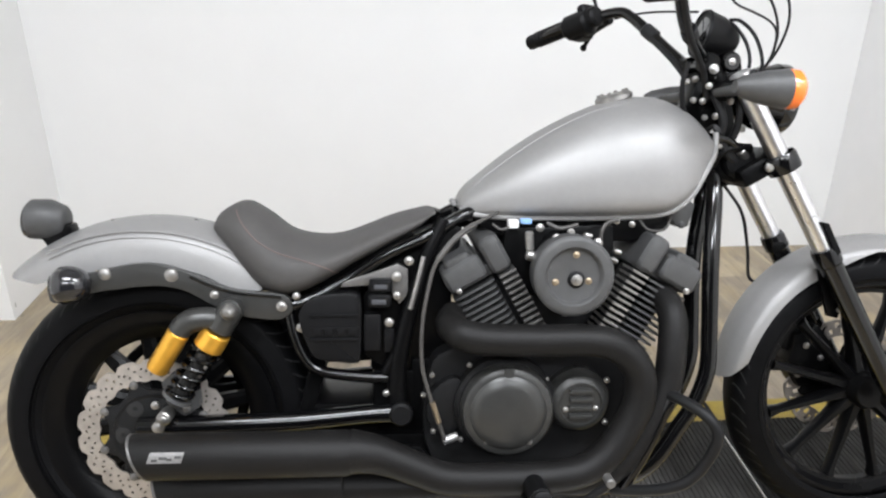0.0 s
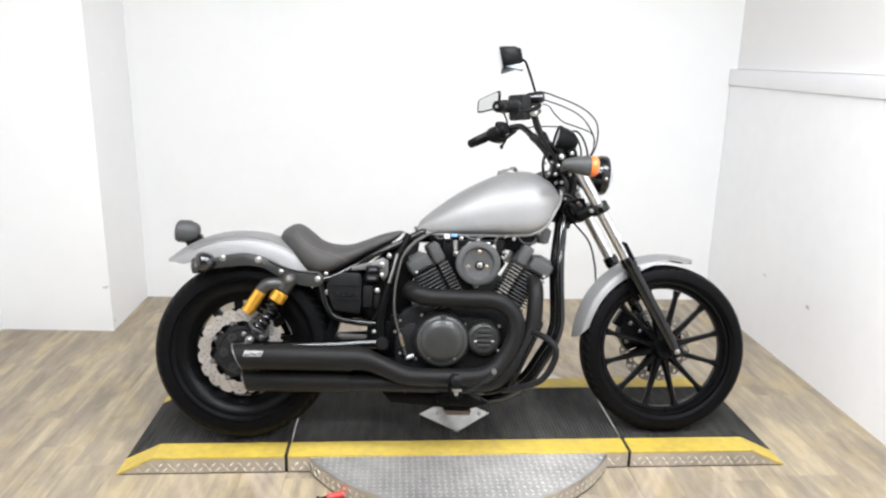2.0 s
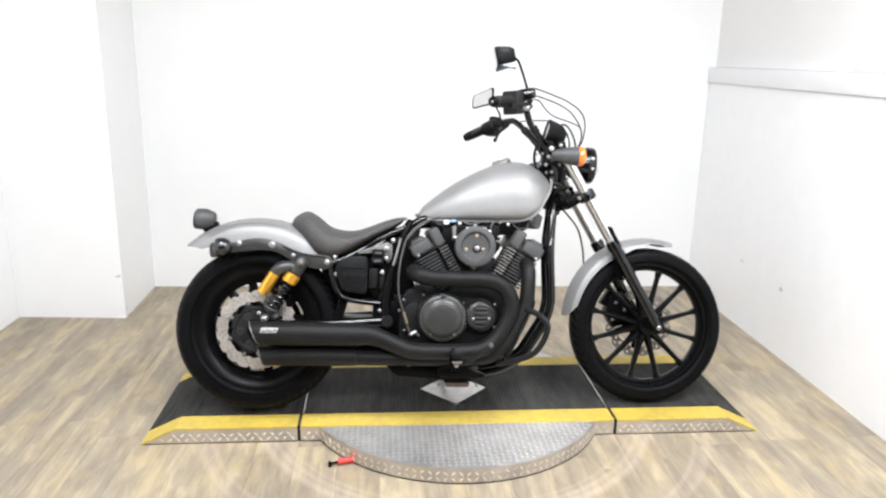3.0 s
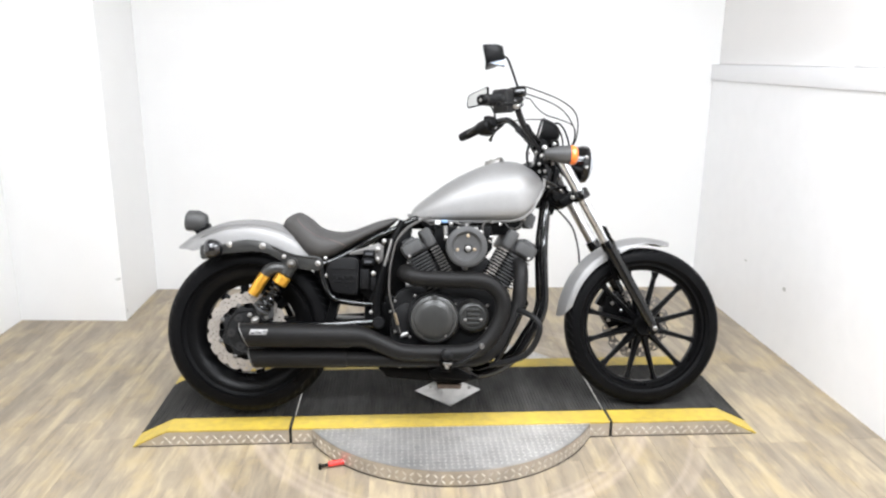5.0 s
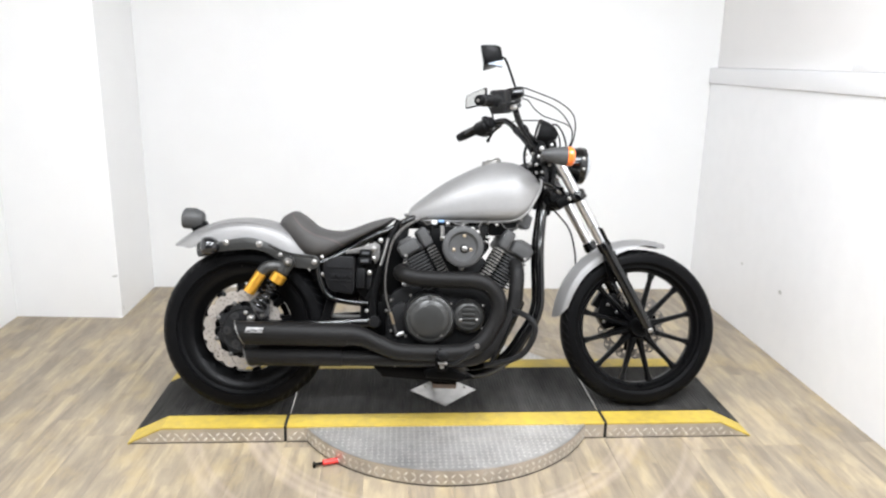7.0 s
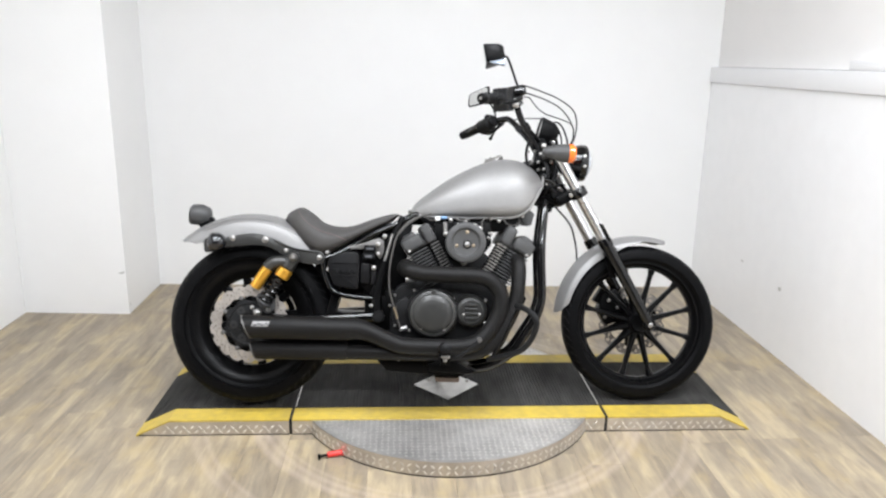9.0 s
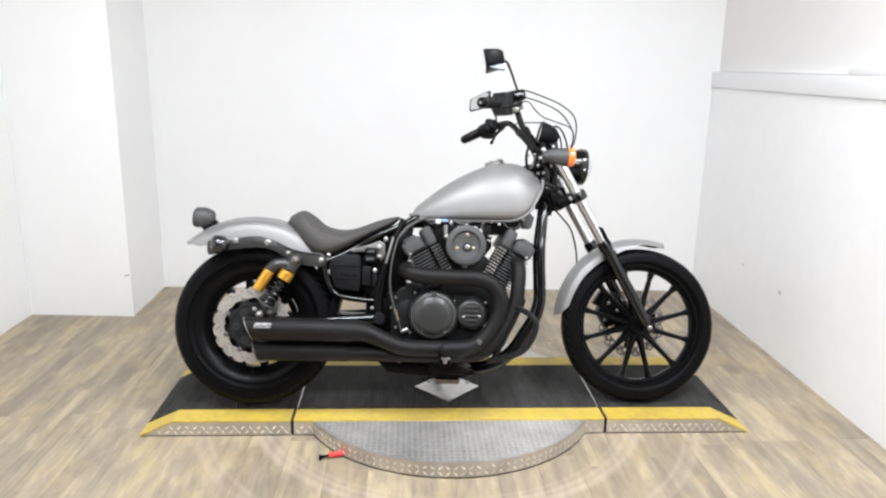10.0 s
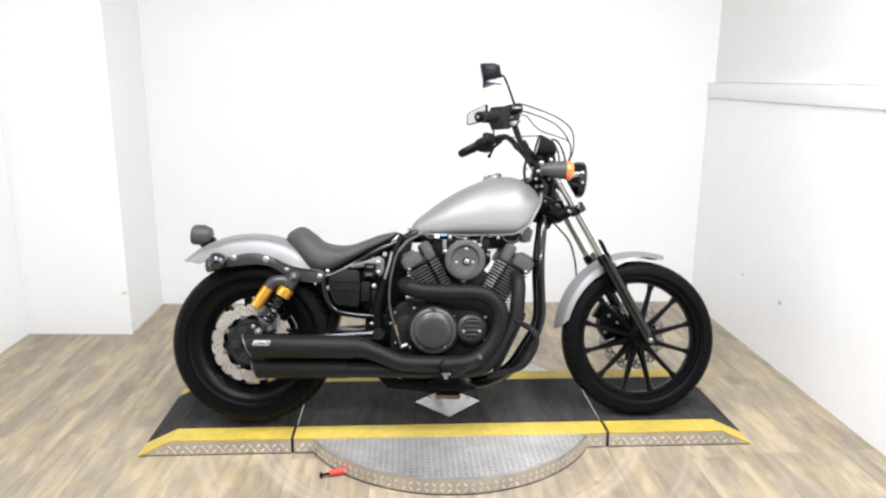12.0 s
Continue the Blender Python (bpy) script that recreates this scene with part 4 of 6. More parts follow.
for side in (-1, 1):
    part("riser", merge(rod((0.372, side * 0.045, 0.985), (0.338, side * 0.045, 1.042), 0.0165), rod((0.338, side * 0.030, 1.033), (0.338, side * 0.062, 1.033), 0.021)), BLACK_SATIN, bar)
    part("clamp_bolt", bolt(0.345, side * 0.064, 1.02, 0.010, 0.008, side), BRIGHT, bar)

    def at(t, dy=0.0, dz=0.0, du=0.0):
        """A point on the outer bar, t from 0 at the switch block to 1 at the bar end."""
        p, q = Vector((0.150, side * 0.288, 1.155)), Vector((0.052, -0.440, 1.121)) if side < 0 else Vector((0.064, 0.422, 1.125))
        return p + (q - p) * t + Vector((du, side * dy, dz))

    axis = (at(1) - at(0)).normalized()
    grip = part("grip", tube([at(0.24), at(0.3), at(0.62), at(0.97), at(1.0)], [0.022, 0.0185, 0.0180, 0.0186, 0.017], 16, 6), SWITCH if side < 0 else PLASTIC, bar, "black rubber grip")
    rings = [lathe([(0.0175, -0.003), (0.0208, -0.0016), (0.0208, 0.0016), (0.0175, 0.003)], at(0.34 + 0.085 * k), axis, 16) for k in range(7)]
    for ring in rings:
        part("grip_rib", ring, PLASTIC, bar)
    part("bar_end", lathe([(0, 0.016), (0.012, 0.015), (0.0185, 0.008), (0.0195, 0.0), (0, 0.0)], at(1.0), axis, 16), BLACK_SATIN, bar)
    part("end_screw", lathe([(0, 0.019), (0.004, 0.0185), (0.0055, 0.016), (0, 0.014)], at(1.0), axis, 12), BRIGHT, bar)
    mx = Matrix.Translation(at(0.07)) @ axis.to_track_quat("X", "Z").to_matrix().to_4x4()
    if side < 0:
        shell = merge(moved(box(-0.036, 0.026, -0.032, 0.028, -0.046, 0.038, 0.010, 3), mx), moved(rod((-0.005, -0.026, 0.006), (-0.005, -0.034, 0.008), 0.009), mx))
    else:
        shell = merge(moved(rod((-0.056, 0, -0.004), (0.028, 0, -0.004), 0.031, 24, 0.010), mx), moved(box(-0.030, 0.014, -0.036, 0.010, -0.040, 0.018, 0.012, 3), mx), moved(box(-0.052, -0.026, -0.030, 0.022, -0.014, 0.036, 0.010, 3), mx), moved(rod((0.010, -0.016, -0.030), (0.010, -0.040, -0.026), 0.008), mx))
    part("switch_block", shell, SWITCH if side < 0 else PLASTIC, bar, "black handlebar switch block")
    parts("button", [moved(box(-0.016, -0.006, -0.031, -0.024, 0.004, 0.012, 0.002), mx), moved(box(0.004, 0.012, -0.031, -0.024, -0.014, -0.006, 0.002), mx)], BRIGHT if side > 0 else PLASTIC, bar)
    # lever and its perch
    perch = part("lever_perch", merge(rod(at(-0.16) if side < 0 else at(-0.40), at(-0.02), 0.021 if side < 0 else 0.025, 16, 0.006), rod(at(-0.12, du=0.0), at(-0.12, du=0.052, dz=0.006), 0.013)), PLASTIC, bar)
    if side < 0:
        part("lever", tube([at(-0.12, du=0.052, dz=0.004), at(0.1, du=0.060, dz=-0.002), at(0.45, du=0.058, dz=-0.010), at(0.85, du=0.052, dz=-0.014), at(0.98, du=0.055, dz=-0.012)], [0.009, 0.0075, 0.006, 0.006, 0.009], 10), BLACK_SATIN, bar, "black brake lever")
    else:
        part("lever", tube([(0.222, 0.262, 1.160), (0.212, 0.300, 1.152), (0.198, 0.335, 1.138), (0.190, 0.350, 1.120), (0.185, 0.355, 1.110)], [0.009, 0.0075, 0.006, 0.0055, 0.006], 10), PLASTIC, bar, "black clutch lever")
        part("lever_ball", lathe([(0, -0.009), (0.006, -0.0065), (0.009, 0), (0.006, 0.0065), (0, 0.009)], (0.183, 0.356, 1.105), (0, 0, 1), 14), PLASTIC, bar)
part("brake_reservoir", merge(moved(box(-0.034, 0.034, -0.022, 0.022, -0.020, 0.020, 0.013, 3), Matrix.Translation((0.196, -0.268, 1.187)) @ Matrix.Rotation(radians(-12), 4, "Y")),
                              rod((0.185, -0.262, 1.165), (0.215, -0.262, 1.135), 0.016)), BLACK_GLOSS, bar, "black brake fluid reservoir")
# pale fitting, its rod enlarged to double as the bar bend's highlight
parts("banjo_and_glint", [rod((0.178, -0.300, 1.134), (0.202, -0.300, 1.131), 0.0100), bolt(0.188, -0.31, 1.145, 0.008, 0.008)], STEEL_PLATE, bar)
parts("reservoir_screw", [bolt(0.155, -0.292, 1.185, 0.0055, 0.004), bolt(0.14, -0.318, 1.172, 0.005, 0.004)], BRIGHT, bar)

for a, q in (((0.252, -0.146, 1.086), (0.268, -0.124, 1.072)), ((0.276, 0.168, 1.129), (0.295, 0.144, 1.106))):
    part("band_clamp", rod(a, q, 0.0165, 14, 0.003), CABLE_BLACK, bar, "black band clamp round the bar")

# mirrors: stem, angular shell, glass
def mirror_unit(stem, corners, depth, label):
    """corners: glass corners in order; the shell tapers away from the glass by depth."""
    ob = part("mirror_stem", tube(stem, 0.0042, 10), BLACK_SATIN, bike, label)
    k4 = [Vector(q) for q in corners]
    mid_p = sum(k4, Vector()) / 4
    nrm = (k4[1] - k4[0]).cross(k4[3] - k4[0]).normalized()
    c = []
    for i in range(4):
        q, before, after = k4[i], (k4[i - 1] - k4[i]).normalized() * 0.013, (k4[(i + 1) % 4] - k4[i]).normalized() * 0.013
        c += [q + before, q + (before + after) * 0.26, q + after]
    bm = bmesh.new()
    rows = []
    for k, (s, d) in enumerate(((0.97, 0.0), (1.0, 0.003), (1.0, 0.008), (0.84, 0.75), (0.60, 1.0))):
        rows.append([bm.verts.new(mid_p + (q - mid_p) * s + nrm * (d * depth if k > 2 else math.copysign(d, depth))) for q in c])
    for p, q in zip(rows, rows[1:]):
        for i in range(len(p)):
            bm.faces.new((p[i], p[(i + 1) % len(p)], q[(i + 1) % len(p)], q[i]))
    bm.faces.new(rows[-1])
    bm.faces.new(rows[0][::-1])
    bmesh.ops.recalc_face_normals(bm, faces=bm.faces)
    part("mirror_shell", bm, BLACK_SATIN, ob, "angular satin black mirror shell")
    bm = bmesh.new()
    off = nrm * -math.copysign(0.0012, depth)
    bm.faces.new([bm.verts.new(mid_p + (q - mid_p) * 0.87 + off) for q in c])
    part("mirror_glass", bm, MIRROR, ob, "mirror glass")
    return ob


near_mirror = mirror_unit([(0.205, -0.268, 1.196), (0.190, -0.300, 1.213), (0.168, -0.338, 1.248), (0.148, -0.364, 1.280), (0.136, -0.374, 1.287), (0.118, -0.378, 1.284)],
            [(0.060, -0.315, 1.322), (0.050, -0.430, 1.314), (0.064, -0.430, 1.246), (0.074, -0.315, 1.250)], 0.068, "right mirror on a thin black stem")
mirror_unit([(0.194, 0.285, 1.185), (0.193, 0.310, 1.215), (0.180, 0.345, 1.255), (0.152, 0.364, 1.296)],
            [(0.165, 0.325, 1.341), (0.079, 0.390, 1.308), (0.076, 0.390, 1.248), (0.164, 0.325, 1.264)], -0.03, "left mirror on a thin black stem")

# pale slab whose colour stands in for a reflection under the dark shell
part("mirror_reflection_patch", slab([(0.071, 1.249), (0.126, 1.237), (0.129, 1.263), (0.107, 1.259)], -0.436, -0.425, 0.003), material("painted_reflection_grey", (0.30, 0.34, 0.40), 0.25, metal=0.6), near_mirror, "pale facet painted as a reflection on the shell")

# cables from the controls to the steering head
for line, r in (([(0.200, -0.272, 1.208), (0.232, -0.268, 1.209), (0.292, -0.25, 1.196), (0.362, -0.20, 1.185), (0.414, -0.17, 1.165), (0.449, -0.14, 1.140), (0.462, -0.12, 1.101), (0.465, -0.08, 1.056), (0.452, -0.05, 1.02), (0.42, -0.04, 0.98)], 0.0027),
                ([(0.205, -0.270, 1.186), (0.239, -0.268, 1.182), (0.310, -0.24, 1.168), (0.375, -0.18, 1.155), (0.414, -0.15, 1.130), (0.447, -0.11, 1.098), (0.461, -0.08, 1.070), (0.45, -0.07, 1.03), (0.41, -0.05, 0.98)], 0.0026),
                ([(0.225, -0.272, 1.168), (0.247, -0.268, 1.165), (0.273, -0.25, 1.141), (0.317, -0.20, 1.124), (0.377, -0.15, 1.118), (0.436, -0.10, 1.110), (0.456, -0.09, 1.090), (0.458, -0.08, 1.05)], 0.0023),
                ([(0.225, 0.24, 1.160), (0.251, 0.22, 1.166), (0.294, 0.15, 1.164), (0.352, 0.05, 1.150)], 0.0025),
                ([(0.395, -0.01, 1.125), (0.410, -0.03, 1.120), (0.423, -0.07, 1.085), (0.437, -0.08, 1.032), (0.434, -0.06, 0.99)], 0.0038),
                ([(0.385, -0.02, 1.115), (0.396, -0.03, 1.112), (0.411, -0.06, 1.071), (0.415, -0.07, 1.026), (0.40, -0.06, 0.98)], 0.0036),
                ([(0.215, -0.205, 1.130), (0.250, -0.158, 1.074), (0.296, -0.098, 1.036), (0.322, -0.07, 1.005), (0.335, -0.06, 0.96)], 0.0070),
                ([(0.262, 0.188, 1.142), (0.284, 0.146, 1.106), (0.312, 0.08, 1.052), (0.325, 0.02, 1.005), (0.345, -0.02, 0.96)], 0.0075)):
    part("control_cable", tube(line, r, 8), CABLE_BLACK, bike, "thin black control cable")

setting_off = FIXED
# ---- fuel tank ----
TANK_TOP = [(-0.172, 0.742), (-0.170, 0.752), (-0.161, 0.770), (-0.136, 0.794), (-0.064, 0.851), (0.006, 0.896), (0.089, 0.937), (0.160, 0.960), (0.235, 0.962), (0.290, 0.940), (0.316, 0.918), (0.328, 0.900), (0.333, 0.888)]
TANK_LOW = [(-0.172, 0.738), (-0.166, 0.729), (-0.150, 0.721), (-0.10, 0.717), (0.00, 0.717), (0.12, 0.719), (0.215, 0.724), (0.255, 0.735), (0.288, 0.762), (0.313, 0.805), (0.327, 0.830), (0.333, 0.845)]


def tank_width(u):
    t = min(1, max(0, (u + 0.172) / 0.505))
    return (0.058 + 0.082 * math.sin(min(1, t / 0.62) * math.pi / 2) ** 0.65) * (1 - 0.30 * max(0, (t - 0.72) / 0.28) ** 2.4)


TANK_SHAPE = (0.36, 2.1, 4.6)
tank_rows = body_rows(TANK_TOP, TANK_LOW, -0.172, 0.333, 52)
tank = part("fuel_tank", loft_body(tank_rows, tank_width, *TANK_SHAPE, 56), SILVER, bike, "matte grey metallic teardrop fuel tank", 60)
seam = [(-0.181, -0.004, 0.742), (-0.180, -0.030, 0.741)]
for u, lift in ((-0.172, 0.004), (-0.164, 0.006), (-0.148, 0.006), (-0.11, 0.005), (-0.05, 0.005), (0.03, 0.005), (0.11, 0.005), (0.18, 0.005), (0.225, 0.006), (0.258, 0.008), (0.288, 0.010), (0.308, 0.012), (0.322, 0.012), (0.330, 0.014)):
    low = float(np.interp(u, [r[0] for r in tank_rows], [r[1] for r in tank_rows]))
    seam.append((u, -body_skin(tank_rows, tank_width, u, low + lift, *TANK_SHAPE) - 0.002, low + lift - 0.002))
seam += [(0.336, -0.092, 0.868), (0.337, -0.086, 0.892)]
part("tank_flange", tube(seam, 0.0058, 10, 4), SILVER, tank, "rolled bottom seam")
part("tank_flange", tube([(a, -q, d) for a, q, d in seam], 0.0058, 10, 4), SILVER, tank)
ridge = []
for u, w in spline([(-0.158, 0.764), (-0.111, 0.806), (-0.043, 0.856), (0.024, 0.897), (0.10, 0.932), (0.17, 0.948)], 5):
    ridge.append((u, -body_skin(tank_rows, tank_width, u, w, *TANK_SHAPE), w))
part("tank_ridge", tube(ridge, [0.0016 * min(1, (i + 1) / 6, (len(ridge) - i) / 8) for i in range(len(ridge))], 8, 1), SILVER, tank)


cap = part("tank_cap", merge(lathe([(0, -0.004), (0.034, -0.004), (0.034, 0.004), (0.030, 0.008), (0.014, 0.010), (0, 0.010)], (0, 0, 0), (0, 0, 1), 28),
                             *[rod((math.cos(radians(a)) * 0.026, math.sin(radians(a)) * 0.026, 0.006), (math.cos(radians(a)) * 0.026, math.sin(radians(a)) * 0.026, 0.013), 0.004, 8) for a in range(0, 360, 60)]), BRIGHT, tank, "steel filler cap with studs")
cap.matrix_local = pose(0.152, 0, 0.959, 0, -16, 0) @ Matrix.Scale(1.15, 4)
parts("tank_bolt", [bolt(-0.150, -0.055, 0.715, 0.007, 0.005), bolt(0.265, -0.07, 0.735, 0.007, 0.006)], BRIGHT, tank)

part("underside_tray", slab([(-0.14, 0.722), (0.245, 0.732), (0.255, 0.700), (0.20, 0.672), (-0.06, 0.668), (-0.13, 0.700)], -0.085, 0.085, 0.006), BLACK_SATIN, bike, "black tray under the tank")

# ---- seat ----
SEAT_TOP = [(-0.664, 0.688), (-0.660, 0.704), (-0.648, 0.722), (-0.604, 0.742), (-0.559, 0.719), (-0.514, 0.684), (-0.456, 0.671), (-0.397, 0.677), (-0.302, 0.714), (-0.240, 0.729), (-0.226, 0.726)]
SEAT_LOW = [(-0.664, 0.686), (-0.652, 0.670), (-0.630, 0.645), (-0.598, 0.606), (-0.560, 0.567), (-0.520, 0.556), (-0.475, 0.568), (-0.422, 0.598), (-0.38, 0.624), (-0.302, 0.666), (-0.262, 0.688), (-0.240, 0.706), (-0.226, 0.722)]


def seat_width(u):
    t = min(1, max(0, (u + 0.664) / 0.438))
    return 0.030 + 0.112 * math.sin(min(1, t / 0.36) * math.pi / 2) ** 0.6 - 0.052 * max(0, (t - 0.40) / 0.60) ** 1.1


seat_rows = body_rows(SEAT_TOP, SEAT_LOW, -0.664, -0.226, 46)
seat = part("seat", loft_body(seat_rows, seat_width, 0.45, 2.1, 2.8, 48), VINYL, bike, "black vinyl solo seat, scooped", 60)
stitch_line = []
for u, w in spline([(-0.612, 0.728), (-0.596, 0.706), (-0.566, 0.676), (-0.524, 0.652), (-0.472, 0.637), (-0.428, 0.622), (-0.412, 0.605)], 4):
    stitch_line.append((u, -body_skin(seat_rows, seat_width, u, w, 0.45, 2.1, 2.8) - 0.0004, w))
part("stitching", tube(stitch_line, 0.0014, 6, 1), STITCH, seat, "brown stitched seam")
part("seat_base", slab([(-0.55, 0.555), (-0.43, 0.575), (-0.30, 0.650), (-0.26, 0.680), (-0.27, 0.69), (-0.36, 0.645), (-0.45, 0.60)], -0.07, 0.07, 0.006), BLACK_SATIN, seat)

# ---- rear mudguard, struts, tail light ----
mudguard(REAR_GUARD, 0.407, 48, 132.5, lambda t: 0.103 - 0.012 * max(0, t - 0.7) / 0.3, lambda t: 0.062 - 0.028 * max(0, t - 0.7) / 0.3, 40, lambda t: -0.006 * t * t - 0.02 * max(0, 0.25 - t), "rear_mudguard", "matte grey metallic rear mudguard")
for d0, rr in ((58, 0.386), (58, 0.375)):
    pts = []
    for i in range(10):
        a = radians(d0 + i * 6.6)
        pts.append((REAR_GUARD[0] + rr * math.cos(a), -0.0975 if rr < 0.38 else -0.0925, REAR_GUARD[1] + rr * math.sin(a)))
    part("mudguard_crease", tube(pts, 0.0014, 6, 3), SILVER, bike)
STRUT = [(-0.952, 0.600), (-0.935, 0.612), (-0.875, 0.612), (-0.82, 0.626), (-0.775, 0.632), (-0.735, 0.628), (-0.690, 0.614), (-0.640, 0.592), (-0.600, 0.580), (-0.555, 0.576), (-0.515, 0.572), (-0.500, 0.556), (-0.500, 0.538), (-0.520, 0.522), (-0.56, 0.523), (-0.60, 0.530), (-0.640, 0.545), (-0.675, 0.565), (-0.710, 0.582), (-0.76, 0.588), (-0.82, 0.582), (-0.875, 0.574), (-0.93, 0.555), (-0.95, 0.560)]
for side in (-1, 1):
    y = side * 0.118
    st = part("mudguard_strut", slab([tuple(q) for q in spline(STRUT, 2, closed=True)], y - 0.008, y + 0.008, 0.004), COVER, bike, "black mudguard strut")
    for u, w, r in ((-0.846, 0.611, 0.0115), (-0.724, 0.609, 0.0130), (-0.645, 0.571, 0.0085), (-0.519, 0.548, 0.0105)):
        part("strut_bolt", bolt(u, y + side * 0.008, w, r, 0.008, side), BRIGHT, st, "bright dome bolt")
    part("strut_fold", tube([(-0.69, y + side * 0.008, 0.606), (-0.65, y + side * 0.0085, 0.588), (-0.60, y + side * 0.0085, 0.574), (-0.52, y + side * 0.008, 0.566)], 0.0028, 6), BLACK_GLOSS, st)
tail = part("tail_light", lathe([(0, 0.0), (0.036, 0.0), (0.040, 0.005), (0.041, 0.040), (0.035, 0.054), (0.029, 0.068), (0.022, 0.073), (0, 0.074)], (-1.032, 0, 0.700), (1, 0, -0.02), 32), HEAD, bike, "dark smoked round tail light")
part("mount", slab([(-1.01, 0.668), (-0.985, 0.672), (-0.972, 0.690), (-0.950, 0.692), (-0.945, 0.676), (-0.965, 0.652), (-0.99, 0.640)], -0.02, 0.02, 0.004), BLACK_SATIN, tail)
part("lens", moved(lathe([(0.0365, 0), (0.034, 0.006), (0.020, 0.011), (0, 0.012)], (-1.031, 0, 0.697), (-1, 0, 0.05), 26), Matrix.Identity(4)), SMOKE, tail, "dark smoked lens")
parts("mudguard_stud", [rod((-0.868, -0.01, 0.690), (-0.868, -0.01, 0.702), 0.005, 8), rod((-0.704, -0.01, 0.690), (-0.704, -0.01, 0.703), 0.005, 8)], BLACK_SATIN, bike)

# ---- rear suspension ----
for side in (-1, 1):
    y = side * 0.138
    A, B = Vector((-0.612, y, 0.546)), Vector((-0.742, y, 0.335))
    ax = (B - A).normalized()
    P = lambda d: A + ax * d
    sh = part("rear_shock", merge(rod(P(-0.012), P(0.052), 0.025, 20, 0.006), rod((-0.612, y - 0.018, 0.546), (-0.612, y + 0.018, 0.546), 0.021, 18),
                                  tube([(-0.628, y, 0.522), (-0.655, y - 0.001, 0.528), (-0.690, y - 0.004, 0.523), (-0.712, y - 0.006, 0.502)], [0.02, 0.022, 0.023, 0.021], 14, 4),
                                  rod(P(0.10), P(0.20), 0.013, 14)), COVER, bike, "rear shock absorber with gold parts")
    part("reservoir", lathe([(0, 0), (0.019, 0.0), (0.0215, 0.003), (0.0215, 0.082), (0.0195, 0.087), (0, 0.088)], (-0.709, y - 0.006, 0.503), (-0.52, 0, -0.86), 24), GOLD, sh, "gold anodised gas reservoir")
    part("collar", lathe([(0, 0.0), (0.026, 0.0), (0.0285, 0.003), (0.0285, 0.034), (0.026, 0.037), (0, 0.037)], P(0.053), ax, 24), GOLD, sh, "gold anodised collar")
    coil = []
    turns, steps = 5.2, 62
    bx = ax.orthogonal().normalized()
    by = ax.cross(bx)
    for i in range(steps + 1):
        t = i / steps
        q = P(0.094 + 0.105 * t) + 0.0245 * (math.cos(2 * math.pi * turns * t) * bx + math.sin(2 * math.pi * turns * t) * by)
        coil.append(q)
    part("spring", tube(coil, 0.0048, 8, 1), BLACK_GLOSS, sh, "black coil spring")
    part("spring_seat", lathe([(0, 0), (0.029, 0), (0.030, 0.006), (0.020, 0.012), (0.014, 0.02), (0, 0.02)], P(0.200), ax, 20), HEAD, sh)
    part("lower_eye", merge(rod((-0.742, y - 0.02, 0.335), (-0.742, y + 0.02, 0.335), 0.0135, 18), bolt(-0.742, y + side * 0.02, 0.335, 0.009, 0.008, side)), BRIGHT, sh, "bright lower shock eye")
    part("upper_nut", lathe([(0, 0), (0.0165, 0), (0.0165, 0.006), (0.012, 0.016), (0.006, 0.022), (0, 0.023)], (-0.612, y + side * 0.018, 0.546), (0, side, 0), 12), BRIGHT, sh, "bright dome nut")
    arm = part("swingarm", tube([(-0.80, side * 0.118, 0.305), (-0.70, side * 0.120, 0.306), (-0.50, side * 0.122, 0.314), (-0.36, side * 0.122, 0.326), (-0.285, side * 0.12, 0.330)], [0.020, 0.021, 0.020, 0.019, 0.022], 14, 4), BLACK_GLOSS, bike, "gloss black swingarm tube")
    part("pivot_cap", lathe([(0, 0), (0.021, 0), (0.0235, 0.004), (0.0235, 0.016), (0.019, 0.021), (0, 0.021)], (-0.288, side * 0.125, 0.331), (0, side, 0), 22), ENGINE, arm)
part("rear_caliper", merge(slab([(-0.735, 0.345), (-0.755, 0.395), (-0.725, 0.420), (-0.685, 0.400), (-0.68, 0.345), (-0.71, 0.325)], -0.125, -0.075, 0.008), rod((-0.72, -0.13, 0.37), (-0.72, -0.08, 0.37), 0.016)), HEAD, bike, "dark grey rear brake caliper")
part("rear_axle", merge(rod((REAR_C[0], -0.14, REAR_C[1]), (REAR_C[0], 0.14, REAR_C[1]), 0.012), bolt(-0.757, -0.14, 0.312, 0.012, 0.010)), BRIGHT, bike)
parts("caliper_bolt", [bolt(-0.705, -0.128, 0.345, 0.008, 0.006), bolt(-0.765, -0.128, 0.352, 0.008, 0.006)], BRIGHT, bike)

